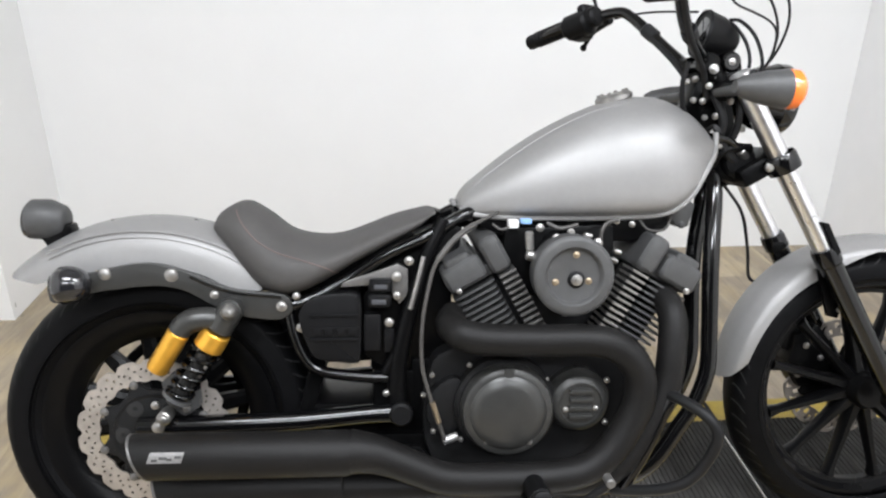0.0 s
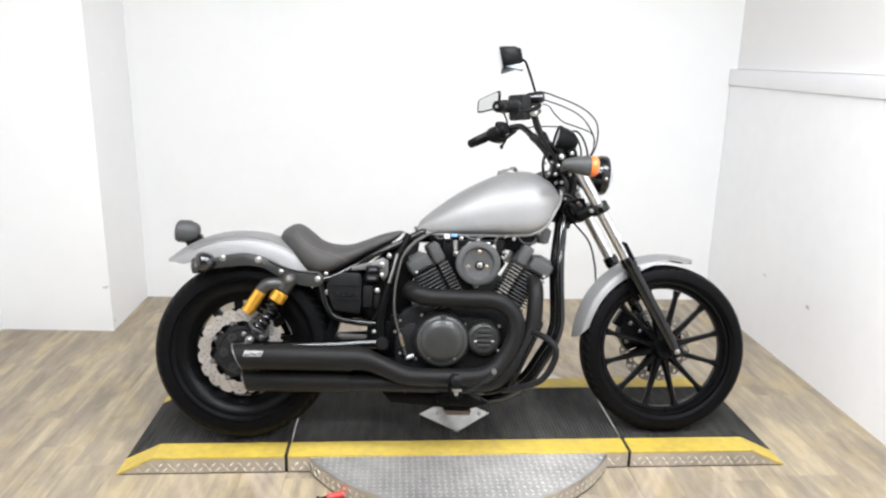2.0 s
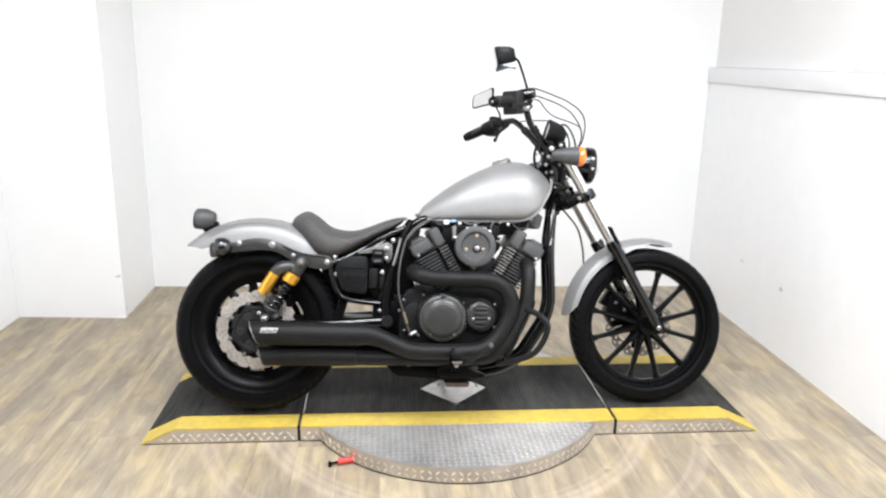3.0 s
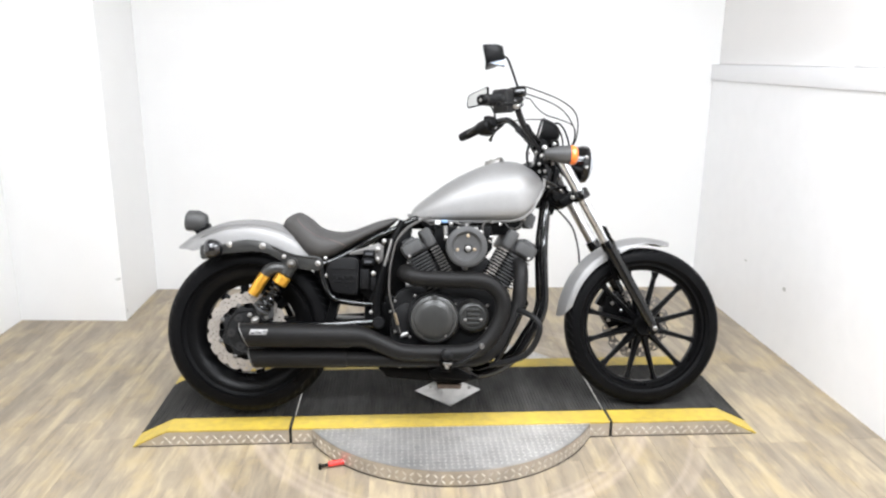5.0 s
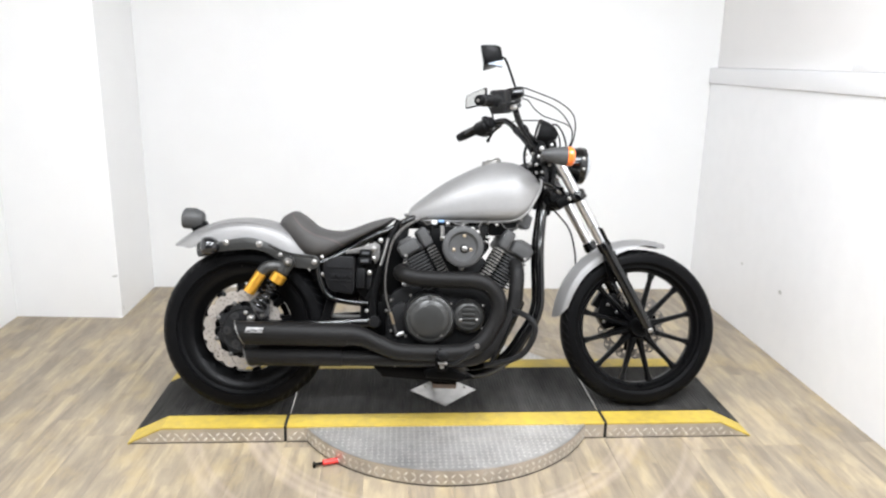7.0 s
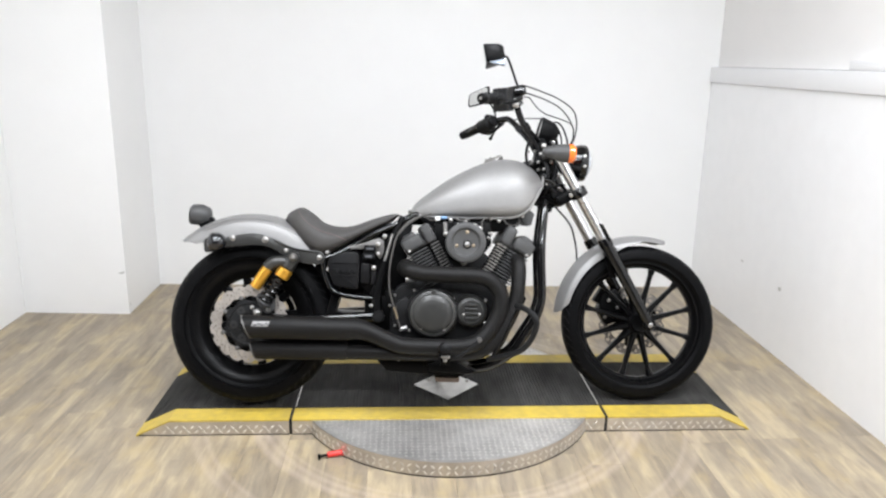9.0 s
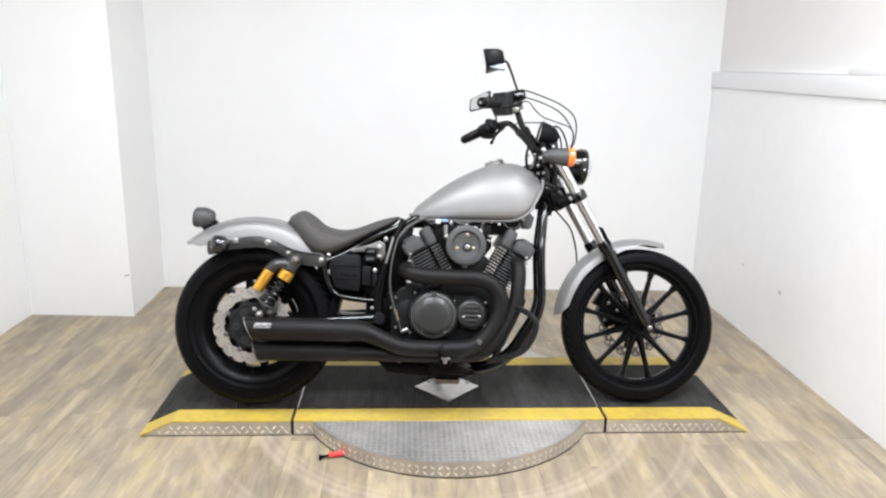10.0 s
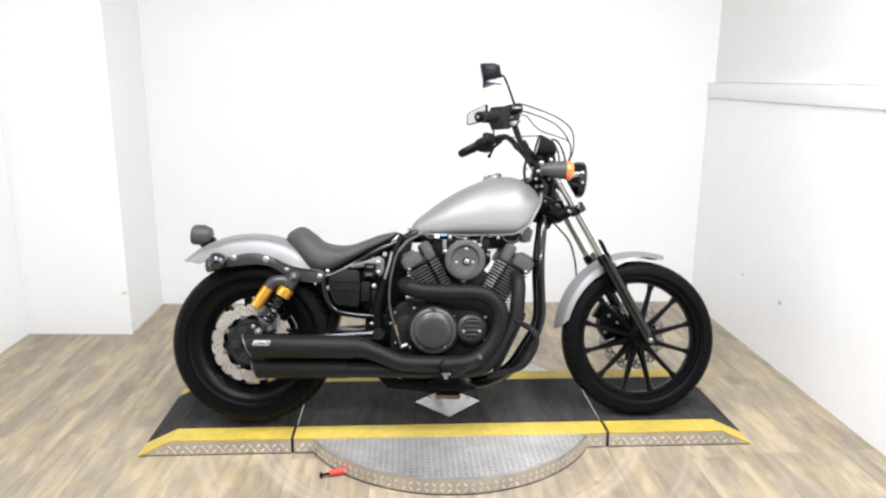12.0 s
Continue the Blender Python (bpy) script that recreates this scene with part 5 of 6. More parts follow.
# ---- frame ----
for side in (-1, 1):
    y = side * 0.098
    part("seat_rail", tube([(-0.510, y * 1.15, 0.545), (-0.460, y * 1.1, 0.560), (-0.386, y, 0.601), (-0.316, y, 0.646), (-0.236, y * 0.95, 0.682), (-0.166, y * 0.8, 0.722), (-0.10, y * 0.4, 0.735)], 0.0125, 12), BLACK_GLOSS, bike, "gloss black frame rail")
    part("seat_tube", tube([(-0.345, y * 1.06, 0.636), (-0.30, y * 1.06, 0.662), (-0.250, y * 1.03, 0.684)], 0.0055, 10), BLACK_GLOSS, bike, "gloss black seat rail tube")
    part("lower_rail", tube([(-0.508, y * 1.1, 0.535), (-0.500, y * 1.1, 0.495), (-0.482, y * 1.1, 0.445), (-0.455, y * 1.1, 0.415), (-0.400, y * 1.1, 0.403), (-0.330, y * 1.1, 0.397), (-0.300, y * 1.1, 0.400)], 0.0115, 12), BLACK_GLOSS, bike, "gloss black lower frame rail")
    part("centre_post", tube([(-0.292, y * 1.15, 0.330), (-0.296, y * 1.15, 0.400), (-0.285, y * 1.15, 0.480), (-0.262, y * 1.1, 0.570), (-0.236, y, 0.650), (-0.205, y * 0.9, 0.715)], [0.022, 0.019, 0.017, 0.0155, 0.0145, 0.014], 14), BLACK_SATIN, bike, "black frame post")
for side in (-1, 1):
    yd, ye = -0.07 + side * 0.045, side * 0.065
    part("down_tube", tube([(0.352, side * 0.03, 0.82), (0.350, yd * 0.6, 0.775), (0.337, yd * 0.9, 0.66), (0.335, yd, 0.575), (0.340, yd, 0.48), (0.341, yd, 0.41), (0.323, yd, 0.345), (0.291, yd, 0.29), (0.233, yd, 0.205), (0.15, (yd + ye) / 2, 0.145), (0.04, ye, 0.125), (-0.15, ye, 0.125), (-0.25, ye, 0.16), (-0.29, ye, 0.25), (-0.292, ye, 0.33)], 0.0168, 14), BLACK_GLOSS, bike, "gloss black down tube and cradle")
# bright steel strip put in as the highlight along the black post
part("post_highlight", tube([(-0.271, -0.128, 0.543), (-0.256, -0.126, 0.60), (-0.246, -0.122, 0.646)], 0.0052, 10), BRIGHT, bike, "bright strip standing in for the frame post's highlight")
part("backbone", tube([(-0.18, 0, 0.715), (0.05, 0, 0.73), (0.2, 0, 0.79), (0.33, 0, 0.86)], 0.028, 14), BLACK_SATIN, bike)
part("battery_tray", slab([(-0.505, 0.40), (-0.545, 0.48), (-0.545, 0.545), (-0.40, 0.595), (-0.30, 0.60), (-0.30, 0.41)], -0.03, 0.08, 0.006), BLACK_SATIN, bike)
part("frame_gusset", tube([(-0.267, -0.112, 0.560), (-0.280, -0.114, 0.50), (-0.298, -0.114, 0.455), (-0.320, -0.112, 0.408)], 0.0095, 10), BLACK_SATIN, bike)
part("inner_mudguard", slab([(-0.55, 0.22), (-0.50, 0.30), (-0.47, 0.42), (-0.47, 0.55), (-0.44, 0.56), (-0.44, 0.40), (-0.475, 0.28), (-0.52, 0.20)], -0.085, 0.085, 0.006), BLACK_SATIN, bike)

part("battery_box", merge(box(-0.345, -0.255, -0.085, 0.10, 0.262, 0.405, 0.010), box(-0.47, -0.30, -0.085, 0.10, 0.255, 0.335, 0.010)), BLACK_SATIN, bike, "black plastic box behind the engine")
part("lower_box", box(-0.345, -0.20, -0.10, 0.10, 0.17, 0.275, 0.010), BLACK_SATIN, bike)
part("rear_case_cover", box(-0.268, -0.17, -0.085, 0.09, 0.265, 0.43, 0.010), BLACK_SATIN, bike)
part("inner_side_panel", slab([(-0.35, 0.40), (-0.35, 0.60), (-0.27, 0.665), (-0.195, 0.70), (-0.165, 0.70), (-0.185, 0.56), (-0.19, 0.40)], -0.075, 0.09, 0.010), BLACK_SATIN, bike)
# side cover and the parts beside it
cover_poly = [tuple(q) for q in spline([(-0.488, 0.520), (-0.478, 0.552), (-0.452, 0.568), (-0.41, 0.574), (-0.375, 0.572), (-0.366, 0.55), (-0.366, 0.50), (-0.368, 0.445), (-0.378, 0.432), (-0.42, 0.436), (-0.456, 0.443), (-0.472, 0.470)], 3, closed=True)]
side_cover = part("side_cover", slab(cover_poly, -0.128, -0.02, 0.008), PLASTIC, bike, "black plastic battery side cover")
for w, h in ((0.530, 0.003), (0.505, 0.003), (0.482, 0.003)):
    part("cover_rib", box(-0.466, -0.372, -0.131, -0.126, w - h, w + h, 0.001), PLASTIC, side_cover)
for k in range(4):
    part("cover_emboss", box(-0.458 + 0.022 * k, -0.442 + 0.022 * k, -0.1315, -0.126, 0.490, 0.504, 0.0015), PLASTIC, side_cover)
parts("cover_screw", [bolt(-0.484, -0.120, 0.504, 0.009, 0.006)], BRIGHT, side_cover)
part("electrics_tray", slab([(-0.362, 0.44), (-0.364, 0.56), (-0.340, 0.60), (-0.285, 0.625), (-0.272, 0.600), (-0.285, 0.52), (-0.298, 0.44), (-0.32, 0.41)], -0.095, 0.05, 0.006), BLACK_SATIN, bike)
parts("fuse_box", [box(-0.352, -0.306, -0.132, -0.07, 0.574, 0.602, 0.010, 3), box(-0.354, -0.308, -0.134, -0.07, 0.545, 0.572, 0.009, 3), box(-0.362, -0.328, -0.118, -0.07, 0.455, 0.530, 0.005), box(-0.322, -0.302, -0.112, -0.07, 0.45, 0.50, 0.004)], PLASTIC, bike, "black fuse boxes")
part("regulator_plate", slab([(-0.430, 0.580), (-0.402, 0.594), (-0.344, 0.612), (-0.296, 0.630), (-0.276, 0.620), (-0.275, 0.570), (-0.292, 0.548), (-0.315, 0.585), (-0.360, 0.586)], -0.112, -0.104, 0.003), FIN, bike, "bare alloy bracket")
for u, w, r in ((-0.298, 0.606, 0.010), (-0.297, 0.569, 0.008), (-0.312, 0.515, 0.009), (-0.274, 0.637, 0.009), (-0.491, 0.568, 0.0075), (-0.318, 0.37, 0.007)):
    part("bolt", bolt(u, -0.124, w, r, 0.007), BRIGHT, bike)
parts("connector", [box(-0.346, -0.318, -0.1365, -0.130, 0.553, 0.563, 0.002), box(-0.342, -0.316, -0.1345, -0.128, 0.583, 0.592, 0.002)], material("grey_blue_connector", (0.05, 0.052, 0.058), 0.5), bike)

# ---- engine ----
CRANK = Vector((0.048, 0, 0.37))
case = part("crankcase", merge(slab([tuple(q) for q in spline([(-0.235, 0.40), (-0.215, 0.45), (-0.13, 0.475), (0.0, 0.49), (0.12, 0.485), (0.19, 0.44), (0.215, 0.36), (0.20, 0.26), (0.12, 0.185), (-0.02, 0.165), (-0.16, 0.175), (-0.23, 0.24), (-0.245, 0.32)], 3, closed=True)], -0.125, 0.125, 0.012),
                                slab([(-0.07, 0.46), (0.16, 0.46), (0.20, 0.52), (0.10, 0.60), (0.02, 0.60), (-0.10, 0.53)], -0.07, 0.07, 0.01)), ENGINE, bike, "dark grey engine crankcase")
part("clutch_cover_ring", lathe([(0.0, -0.02), (0.098, -0.02), (0.101, 0.0), (0.101, 0.030), (0.094, 0.036), (0, 0.036)], (-0.083, -0.130, 0.353), (0, -1, 0), 48), ENGINE, case)
clutch = part("clutch_cover", lathe([(0.0, 0.0), (0.091, 0.0), (0.091, 0.030), (0.086, 0.040), (0.080, 0.043), (0.074, 0.044), (0.068, 0.050), (0.050, 0.055), (0.025, 0.057), (0, 0.0575)], (-0.083, -0.150, 0.353), (0, -1, 0), 56), COVER, case, "round grey clutch cover")
part("cover_peak", slab([(-0.094, 0.443), (-0.072, 0.443), (-0.076, 0.415), (-0.083, 0.402), (-0.090, 0.415)], -0.197, -0.180, 0.004), COVER, case)
for u, w in ((-0.083, 0.411), (-0.124, 0.296), (-0.040, 0.294)):
    part("cover_bolt", bolt(u, -0.192, w, 0.007, 0.006), BRIGHT, case)
part("side_case", merge(lathe([(0.0, -0.02), (0.062, -0.02), (0.064, 0.0), (0.064, 0.020), (0.058, 0.028), (0.056, 0.040), (0.050, 0.046), (0.042, 0.048), (0.040, 0.044), (0, 0.044)], (0.063, -0.128, 0.362), (0, -1, 0), 44)), COVER, case, "round grey side case with slots")
for k in range(4):
    part("slot_rib", box(0.040, 0.086, -0.181, -0.168, 0.333 + 0.017 * k, 0.342 + 0.017 * k, 0.003), COVER, case)
for u, w in ((0.034, 0.350), (0.094, 0.352), (0.118, 0.405), (-0.005, 0.408), (0.118, 0.318)):
    part("cover_bolt", bolt(u, -0.160 if u > 0.1 or u < 0 else -0.172, w, 0.006, 0.006), BRIGHT, case)
part("sprocket_cover", slab([tuple(q) for q in spline([(-0.24, 0.33), (-0.225, 0.385), (-0.18, 0.41), (-0.155, 0.37), (-0.17, 0.31), (-0.21, 0.29)], 3, closed=True)], -0.15, -0.10, 0.01), ENGINE, case)
for u, w in ((-0.155, 0.435), (-0.228, 0.415), (-0.245, 0.375), (-0.202, 0.283), (-0.225, 0.30), (-0.17, 0.282)):
    part("case_bolt", bolt(u, -0.150, w, 0.0052, 0.008), BRIGHT, case)
part("clutch_rod_joint", rod((-0.206, -0.165, 0.286), (-0.176, -0.165, 0.297), 0.0085), STEEL_PLATE, case, "bright cable end")


def cylinder(tilt, sgn, start):
    """One cylinder with its fins and head; tilt in degrees from upright, backwards positive."""
    m = Matrix.Translation(start) @ Matrix.Rotation(radians(-tilt), 4, "Y")
    barrel = part("cylinder", moved(merge(rod((0, 0, 0.02), (0, 0, 0.265), 0.056, 28), box(-0.05, 0.05, -0.09, 0.085, 0.05, 0.265, 0.01)), m), ENGINE, bike, "black finned engine cylinder")
    for k in range(12):
        z = 0.118 + 0.0125 * k
        x0, x1 = sorted((-sgn * (0.052 + 0.016 * min(1, k / 5)), sgn * 0.021))
        bm = box(x0, x1, -0.138, 0.125, z - 0.0021, z + 0.0021, 0.0)
        vert = [e for e in bm.edges if abs(e.verts[0].co.z - e.verts[1].co.z) > 0.002]
        bmesh.ops.bevel(bm, geom=vert, offset=0.016, segments=3, profile=0.5, affect="EDGES")
        part("fin", moved(bm, m), HEAD, barrel)
    # the tunnel of short bright-edged fins beside the barrel
    x = sgn * 0.048
    part("pushrod_tunnel", moved(rod((x, -0.112, 0.09), (x, -0.112, 0.262), 0.013, 12), m), ENGINE, barrel)
    for k in range(12):
        z = 0.118 + 0.0125 * k
        part("bright_fin", moved(box(x - 0.017, x + 0.019, -0.146, -0.08, z - 0.0024, z + 0.0024, 0.0008, 1), m), MACHINED if sgn < 0 else FIN, barrel, "short cooling fin")
    a0, a1 = sorted((-sgn * 0.068, sgn * 0.016))
    b0, b1 = sorted((sgn * 0.022, sgn * 0.066))
    part("cylinder_head", moved(box(-0.066, 0.066, -0.120, 0.12, 0.262, 0.290, 0.012), m), HEAD, barrel, "dark grey cylinder head")
    part("rocker_cover", moved(merge(box(a0, a1, -0.148, 0.12, 0.268, 0.322, 0.018, 3), box(a0 + 0.016, a1 - 0.016, -0.140, 0.10, 0.310, 0.334, 0.010, 3)), m), HEAD, barrel, "dark grey rocker cover")
    part("rocker_cover", moved(box(b0, b1, -0.148, 0.12, 0.262, 0.340, 0.018, 3), m), HEAD, barrel, "dark grey rocker cover")
    parts("head_bolt", [moved(bolt(-sgn * 0.050, -0.150, 0.272, 0.006, 0.005), m)], BRIGHT, barrel)
    return barrel


cylinder(29.5, 1, CRANK + Vector((-0.048, 0, 0.0)))
cylinder(-29.5, -1, CRANK + Vector((0.046, 0, 0.0)))

# intake parts between the cylinders
part("throttle_body", merge(rod((0.03, -0.14, 0.655), (0.03, 0.10, 0.655), 0.045, 24), slab([(-0.092, 0.615), (-0.085, 0.70), (0.135, 0.71), (0.142, 0.62), (0.10, 0.565), (-0.05, 0.565)], -0.10, 0.09, 0.01)), BLACK_SATIN, bike)
parts("fuel_fitting", [rod((-0.046, -0.15, 0.700), (-0.043, -0.15, 0.662), 0.0085), rod((-0.052, -0.155, 0.655), (-0.034, -0.155, 0.652), 0.010), bolt(-0.025, -0.15, 0.707, 0.008, 0.008), bolt(0.005, -0.16, 0.688, 0.0085, 0.008), bolt(0.033, -0.16, 0.700, 0.007, 0.008), rod((0.060, -0.15, 0.694), (0.078, -0.15, 0.690), 0.006),
                            bolt(0.088, -0.155, 0.679, 0.009, 0.008), bolt(0.131, -0.13, 0.718, 0.006, 0.006), bolt(0.165, -0.12, 0.711, 0.006, 0.006), bolt(0.03, -0.155, 0.545, 0.011, 0.012), rod((0.120, -0.150, 0.664), (0.137, -0.150, 0.658), 0.0055), rod((0.116, -0.150, 0.648), (0.130, -0.150, 0.640), 0.005)], BRIGHT, bike, "bright fuel fittings under the tank")
parts("fuel_hose", [tube([(0.095, -0.15, 0.672), (0.094, -0.155, 0.700), (0.105, -0.15, 0.716), (0.13, -0.14, 0.722)], 0.0036, 8), tube([(-0.115, -0.14, 0.712), (-0.10, -0.15, 0.703), (-0.085, -0.15, 0.708)], 0.0024, 8), tube([(0.18, -0.10, 0.728), (0.20, -0.11, 0.700), (0.235, -0.11, 0.70), (0.255, -0.09, 0.725)], 0.0024, 8), tube([(-0.01, -0.14, 0.715), (0.015, -0.15, 0.706), (0.05, -0.14, 0.712)], 0.0040, 8)], CABLE, bike, "grey fuel hoses")
part("wire_connector", box(-0.084, -0.064, -0.140, -0.118, 0.704, 0.720, 0.003), material("white_plastic_connector", (0.70, 0.71, 0.70), 0.4), bike, "white plug-in connector")
part("wire_connector", box(-0.060, -0.038, -0.138, -0.118, 0.712, 0.722, 0.003), material("light_blue_connector", (0.24, 0.42, 0.72), 0.4), bike, "light blue plug-in connector")
part("coil_bracket", merge(slab([(0.245, 0.742), (0.290, 0.765), (0.312, 0.745), (0.300, 0.700), (0.275, 0.700)], -0.07, 0.02, 0.004), bolt(0.285, -0.07, 0.705, 0.008, 0.008)), HEAD, bike)

air = part("air_cleaner", lathe([(0, -0.09), (0.060, -0.085), (0.070, -0.07), (0.0745, -0.055), (0.0765, -0.01), (0.0765, -0.004), (0.073, 0.0), (0.067, 0.002), (0.056, 0.002), (0.052, -0.001), (0.050, -0.007), (0.046, -0.008), (0.0, -0.008)], (0.031, -0.208, 0.623), (0, -1, 0), 56), HEAD, bike, "round black air cleaner cover")
part("centre_boss", lathe([(0, -0.008), (0.017, -0.008), (0.016, -0.002), (0.012, 0.0), (0, 0.0)], (0.036, -0.204, 0.616), (0, -1, 0), 24), PLASTIC, air)
part("centre_bolt", merge(lathe([(0, -0.004), (0.009, -0.004), (0.0105, 0.0), (0.0105, 0.003), (0.006, 0.004), (0.0055, 0.008), (0, 0.009)], (0.036, -0.204, 0.616), (0, -1, 0), 20)), BRIGHT, air, "bright centre bolt")
for u, w in ((0.035, 0.663), (-0.003, 0.611), (0.060, 0.613)):
    part("cover_bolt", bolt(u, -0.200, w, 0.0068, 0.005), BRASS, air, "brass bolt")

# ---- exhaust: two header pipes that run into two mufflers ----
VP = -0.205
upper = part("exhaust_pipe", tube([(-0.185, -0.11, 0.528), (-0.195, -0.16, 0.520), (-0.175, VP, 0.512), (-0.13, VP, 0.503), (-0.03, VP, 0.500), (0.075, VP, 0.499), (0.128, VP, 0.482), (0.164, VP, 0.440), (0.170, VP, 0.385), (0.150, VP, 0.330), (0.112, VP - 0.004, 0.275), (0.065, VP - 0.008, 0.243), (0.0, VP - 0.012, 0.233), (-0.10, VP - 0.014, 0.231), (-0.20, VP - 0.015, 0.235), (-0.255, VP - 0.015, 0.254), (-0.305, VP - 0.015, 0.275), (-0.345, VP - 0.015, 0.288), (-0.385, VP - 0.015, 0.2925)],
                                  [0.026, 0.029, 0.0305, 0.0305, 0.0305, 0.0305, 0.0305, 0.0305, 0.0305, 0.0305, 0.0305, 0.0305, 0.0305, 0.0305, 0.0305, 0.031, 0.033, 0.037, 0.0415], 24, 6), BLACK_PIPE, bike, "matte black rear-cylinder header looping to the upper muffler")
lower = part("exhaust_pipe", tube([(0.225, -0.10, 0.575), (0.238, -0.135, 0.560), (0.241, -0.165, 0.530), (0.237, -0.180, 0.470), (0.230, -0.185, 0.410), (0.205, -0.188, 0.345), (0.172, -0.19, 0.285), (0.130, -0.19, 0.236), (0.080, -0.186, 0.210), (0.0, -0.182, 0.202), (-0.15, -0.178, 0.200), (-0.30, -0.178, 0.201), (-0.40, -0.178, 0.2015)],
                                  [0.024, 0.0265, 0.0275, 0.028, 0.0285, 0.0285, 0.0285, 0.0285, 0.0285, 0.0285, 0.0285, 0.029, 0.030], 22, 6), BLACK_PIPE, bike, "matte black front-cylinder header running to the lower muffler")
def slanted(bm, o, near, lean):
    """Slants the tip of a muffler that lies along x: what is past near reaches further back the higher it is."""
    for v in bm.verts:
        if v.co.x < near:
            v.co.x -= (v.co.z - o[2]) * lean
    return bm


UPPER, LOWER = (-0.388, VP - 0.016, 0.2905), (-0.400, -0.178, 0.2035)
m1 = part("muffler", slanted(lathe([(0.030, -0.006), (0.0405, -0.006), (0.0424, 0.003), (0.0425, 0.372), (0.041, 0.378), (0.0375, 0.378), (0.036, 0.345), (0, 0.345)], UPPER, (-1, 0, -0.004), 36), UPPER, -0.72, 0.45), BLACK_PIPE, bike, "matte black upper muffler")
m2 = part("muffler", slanted(lathe([(0.027, -0.004), (0.033, 0.0), (0.0345, 0.004), (0.0345, 0.342), (0.033, 0.347), (0.030, 0.347), (0.028, 0.315), (0, 0.315)], LOWER, (-1, 0, -0.012), 32), LOWER, -0.70, 0.35), BLACK_PIPE, bike, "matte black lower muffler")
for mf, o, r, lean in ((m1, (-0.764, VP - 0.016, 0.2890), 0.0415, 0.45), (m2, (-0.745, -0.178, 0.1995), 0.0335, 0.35)):
    part("tip_ring", slanted(lathe([(r + 0.0008, -0.002), (r + 0.0014, 0.0), (r + 0.0006, 0.003), (r - 0.004, 0.0035), (r - 0.005, -0.002)], o, (-1, 0, 0), 30, closed=True), o, 0.0, lean), FIN, mf, "bright bevelled tip ring")
bm = bmesh.new()
rows = []
for i in range(9):
    u = -0.738 + 0.060 * i / 8
    row = []
    for j in range(6):
        a = radians(2 + 5.2 * j)
        row.append(bm.verts.new((u + 0.006 * j / 5 - 0.003, VP - 0.016 - 0.0430 * math.cos(a), 0.288 + 0.0430 * math.sin(a) + 0.006)))
    rows.append(row)
for p, q in zip(rows, rows[1:]):
    for k in range(5):
        bm.faces.new((p[k], p[k + 1], q[k + 1], q[k]))
badge = part("badge", bm, BADGE, m1, "small silver foil badge")
for i, (wide, lift) in enumerate(((0.011, 11), (0.014, 16), (0.009, 13), (0.012, 18))):
    bm = bmesh.new()
    u = -0.733 + 0.0135 * i
    quad = []
    for du, a in ((0, lift - 5), (wide, lift - 5), (wide, lift + 1), (0, lift + 1)):
        quad.append(bm.verts.new((u + du, VP - 0.016 - 0.0436 * math.cos(radians(a)), 0.294 + 0.0436 * math.sin(radians(a)))))
    bm.faces.new(quad)
    bmesh.ops.solidify(bm, geom=bm.faces[:], thickness=0.0004)
    part("lettering_bar", bm, HEAD, badge, "dark bar of lettering")
for u, v, w, r in ((-0.205, -0.165, 0.176, 0.009), (-0.345, -0.150, 0.176, 0.009)):
    part("clamp_bolt", bolt(u, v, w, r, 0.008), BRIGHT, m2)

part("muffler_hanger", merge(slab([(-0.70, 0.215), (-0.70, 0.275), (-0.25, 0.275), (-0.20, 0.21), (-0.25, 0.185), (-0.66, 0.185)], -0.165, -0.150, 0.003)), BLACK_SATIN, bike, "black muffler hanger plate")

# ---- foot controls and under-engine parts ----
peg = part("foot_peg", merge(rod((-0.040, -0.175, 0.222), (-0.040, -0.325, 0.240), 0.021, 18, 0.005)), PLASTIC, bike, "black rubber foot peg")
part("peg_end", lathe([(0, 0), (0.020, 0), (0.020, 0.006), (0.013, 0.010), (0, 0.011)], (-0.040, -0.325, 0.240), (0, -1, 0.1), 18), PLASTIC, peg)
part("peg_collar", merge(box(-0.055, -0.022, -0.318, -0.296, 0.204, 0.213, 0.003), rod((-0.040, -0.307, 0.204), (-0.040, -0.307, 0.190), 0.008)), BRIGHT, peg, "bright peg mount")
part("peg_bracket", merge(slab([(-0.10, 0.165), (-0.02, 0.190), (0.06, 0.150), (0.05, 0.13), (-0.09, 0.135)], -0.20, -0.16, 0.006), slab([(-0.062, 0.215), (-0.016, 0.215), (-0.02, 0.175), (-0.055, 0.175)], -0.290, -0.180, 0.004)), BLACK_SATIN, bike)
part("brake_pedal", tube([(-0.020, -0.285, 0.200), (0.006, -0.300, 0.208), (0.032, -0.310, 0.226), (0.060, -0.318, 0.250), (0.080, -0.322, 0.268)], [0.009, 0.0085, 0.0078, 0.0075, 0.0075], 10), ENGINE, bike, "black brake pedal")
part("pedal_tip", rod((0.080, -0.305, 0.274), (0.080, -0.335, 0.274), 0.0085, 14, 0.002), FIN, bike, "grey pedal tip")
part("belly_tray", merge(slab([(-0.29, 0.165), (-0.27, 0.180), (-0.10, 0.165), (0.05, 0.150), (0.10, 0.13), (0.02, 0.105), (-0.12, 0.115), (-0.25, 0.125)], -0.14, 0.10, 0.010)), BLACK_SATIN, bike)
part("stand_bracket", merge(slab([(-0.065, 0.105), (0.030, 0.105), (0.025, 0.088), (-0.060, 0.088)], -0.15, -0.05, 0.004)), RUSTY, bike, "rusty stand bracket under the engine")
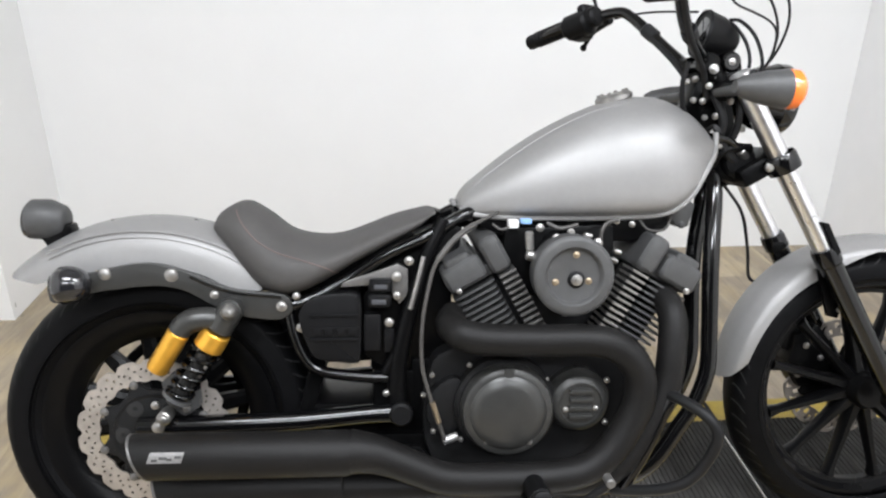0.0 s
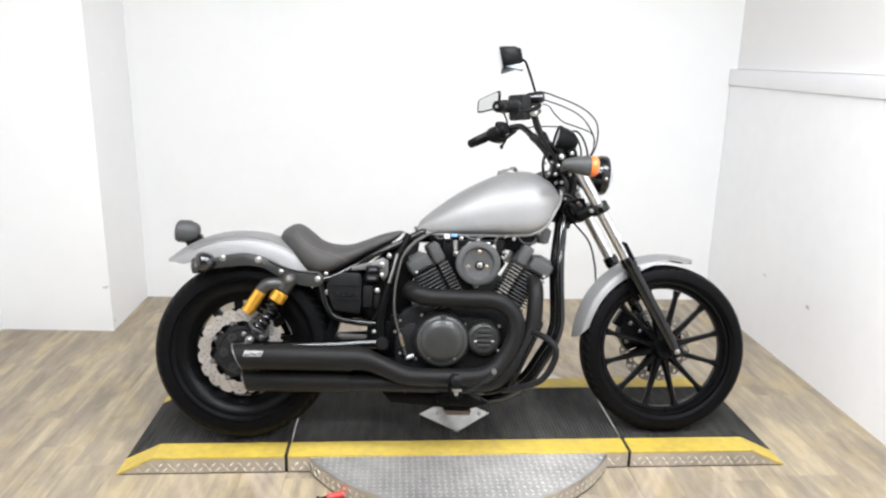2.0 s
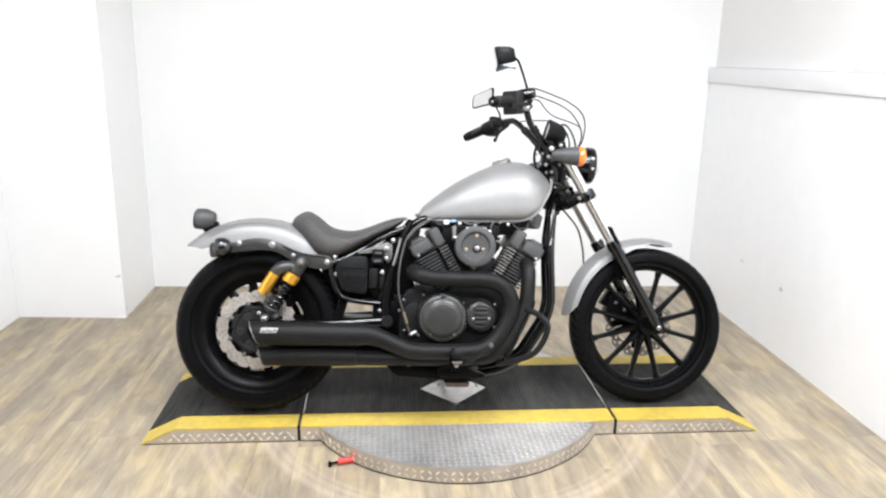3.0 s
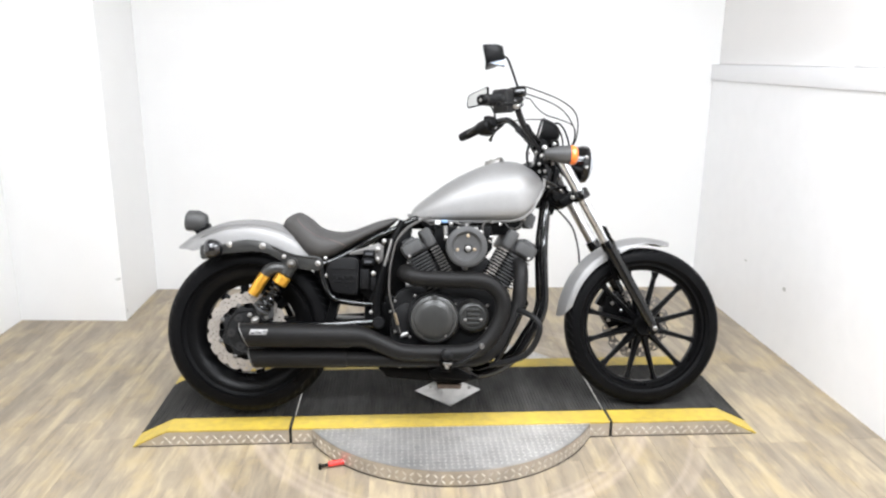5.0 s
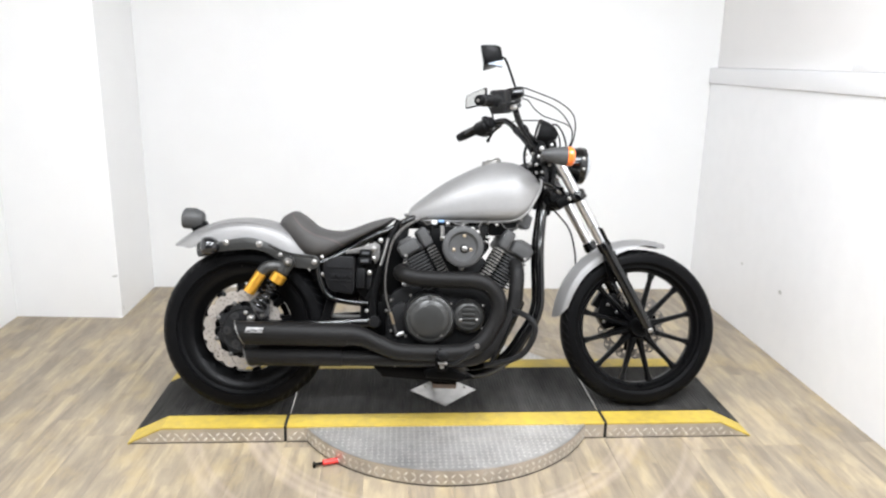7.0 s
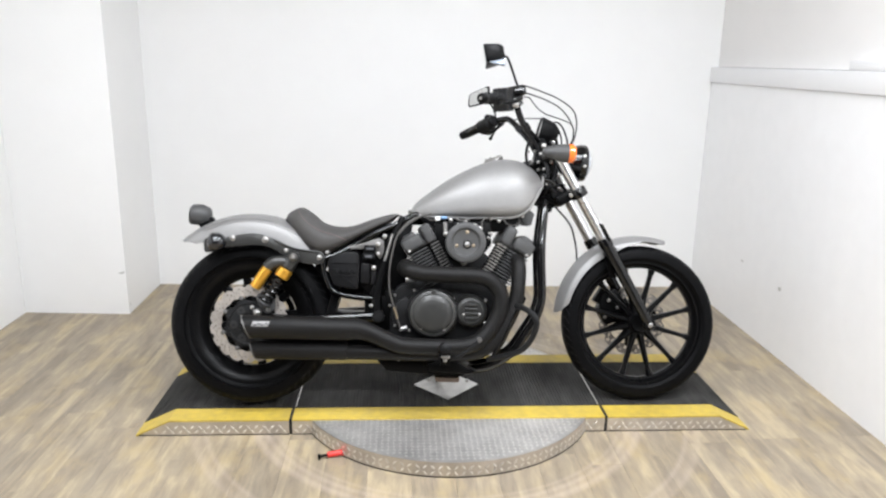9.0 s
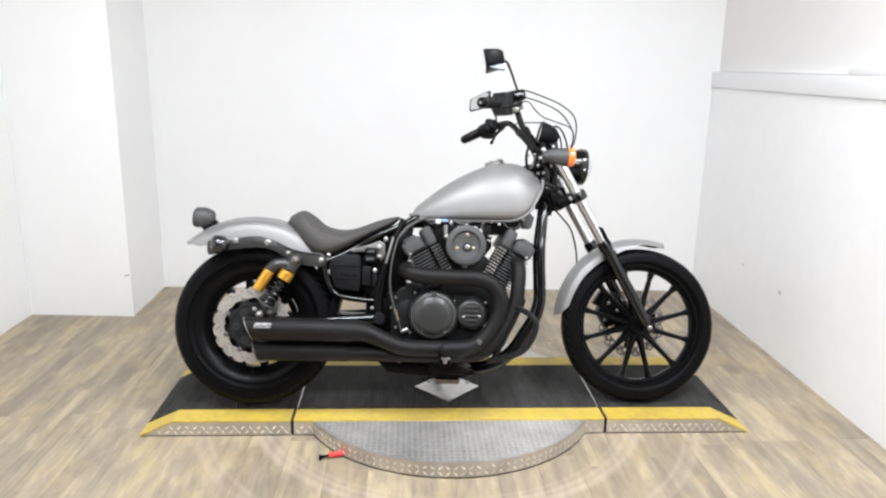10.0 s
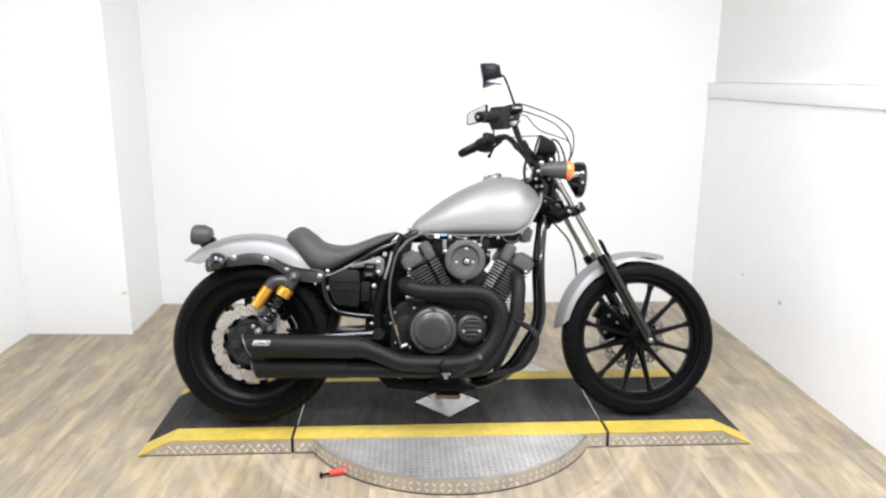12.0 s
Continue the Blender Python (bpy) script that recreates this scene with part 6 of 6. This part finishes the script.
parts("stand_bolt", [bolt(-0.09, -0.17, 0.10, 0.006, 0.008), bolt(0.055, -0.17, 0.10, 0.0065, 0.008)], BRIGHT, bike)
part("side_stand", merge(tube([(-0.02, 0.12, 0.15), (-0.04, 0.20, 0.09), (-0.05, 0.285, 0.090)], [0.014, 0.013, 0.012], 10), box(-0.09, -0.02, 0.26, 0.32, 0.078, 0.086, 0.003)), BLACK_SATIN, bike, "black side stand, folded out")
part("guard_loop", tube([(0.222, -0.20, 0.392), (0.245, -0.235, 0.388), (0.272, -0.268, 0.374), (0.290, -0.281, 0.352), (0.293, -0.281, 0.325), (0.282, -0.272, 0.286), (0.262, -0.262, 0.250), (0.235, -0.252, 0.226), (0.19, -0.225, 0.205), (0.13, -0.18, 0.185)], [0.011] * 10, 12), ENGINE, bike, "black tubular forward guard loop")
part("guard_brace", tube([(0.262, -0.150, 0.418), (0.236, -0.200, 0.388), (0.215, -0.205, 0.345), (0.185, -0.205, 0.270), (0.150, -0.195, 0.195)], [0.013, 0.016, 0.0125, 0.0115, 0.0105], 12), BLACK_GLOSS, bike, "black guard brace")
long_cable = part("long_cable", tube([(-0.10, -0.10, 0.730), (-0.152, -0.145, 0.711), (-0.196, -0.165, 0.680), (-0.226, -0.175, 0.640), (-0.240, -0.18, 0.590), (-0.250, -0.185, 0.526), (-0.250, -0.185, 0.452), (-0.236, -0.18, 0.390), (-0.203, -0.17, 0.290)], 0.0039, 10), CABLE, bike, "grey sheathed cable curving past the engine")
part("cable_boot", tube([(-0.150, -0.144, 0.712), (-0.174, -0.156, 0.698), (-0.196, -0.165, 0.680), (-0.222, -0.174, 0.648)], 0.0060, 10), CABLE, long_cable, "pale grey cable boot")
part("cable_sleeve", tube([(-0.229, -0.182, 0.372), (-0.222, -0.18, 0.350), (-0.216, -0.177, 0.330)], 0.0056, 10), BRASS, bike, "brassy cable sleeve")

# ---- floor: base and planks, running from the front of the room to the back ----
floor = thing("floor", box(LEFT - 0.15, 2.7, REAR - 0.15, FAR + 0.15, -0.12, -0.004), SUBFLOOR, "wood-look plank floor in worn beige and grey", "floor", kind="structure")
PLANK_W, PLANK_L = 0.152, 1.22


def plank_mesh(w, l):
    bm = box(0.0002, w - 0.0002, 0.0002, l - 0.0002, -0.012, 0.0)
    tops = [e for e in bm.edges if all(v.co.z > -0.001 for v in e.verts)]
    bmesh.ops.bevel(bm, geom=tops, offset=0.0005, segments=1, affect="EDGES")
    return finish("plank", bm, FLOOR, 20)


whole = plank_mesh(PLANK_W, PLANK_L)
stagger = random.Random(5)
x = LEFT - 0.02
while x < 2.3:
    start = REAR - stagger.uniform(0.0, PLANK_L)
    y = start
    while y < FAR:
        y0, y1 = max(y, REAR), min(y + PLANK_L, FAR)
        if y1 - y0 > 0.02:
            if y1 - y0 > PLANK_L - 0.001:
                me = whole
            else:
                me = plank_mesh(PLANK_W, y1 - y0)
            ob = new("plank", me)
            ob.location = (x, y0, 0)
            ob.parent = floor
        y += PLANK_L
    x += PLANK_W
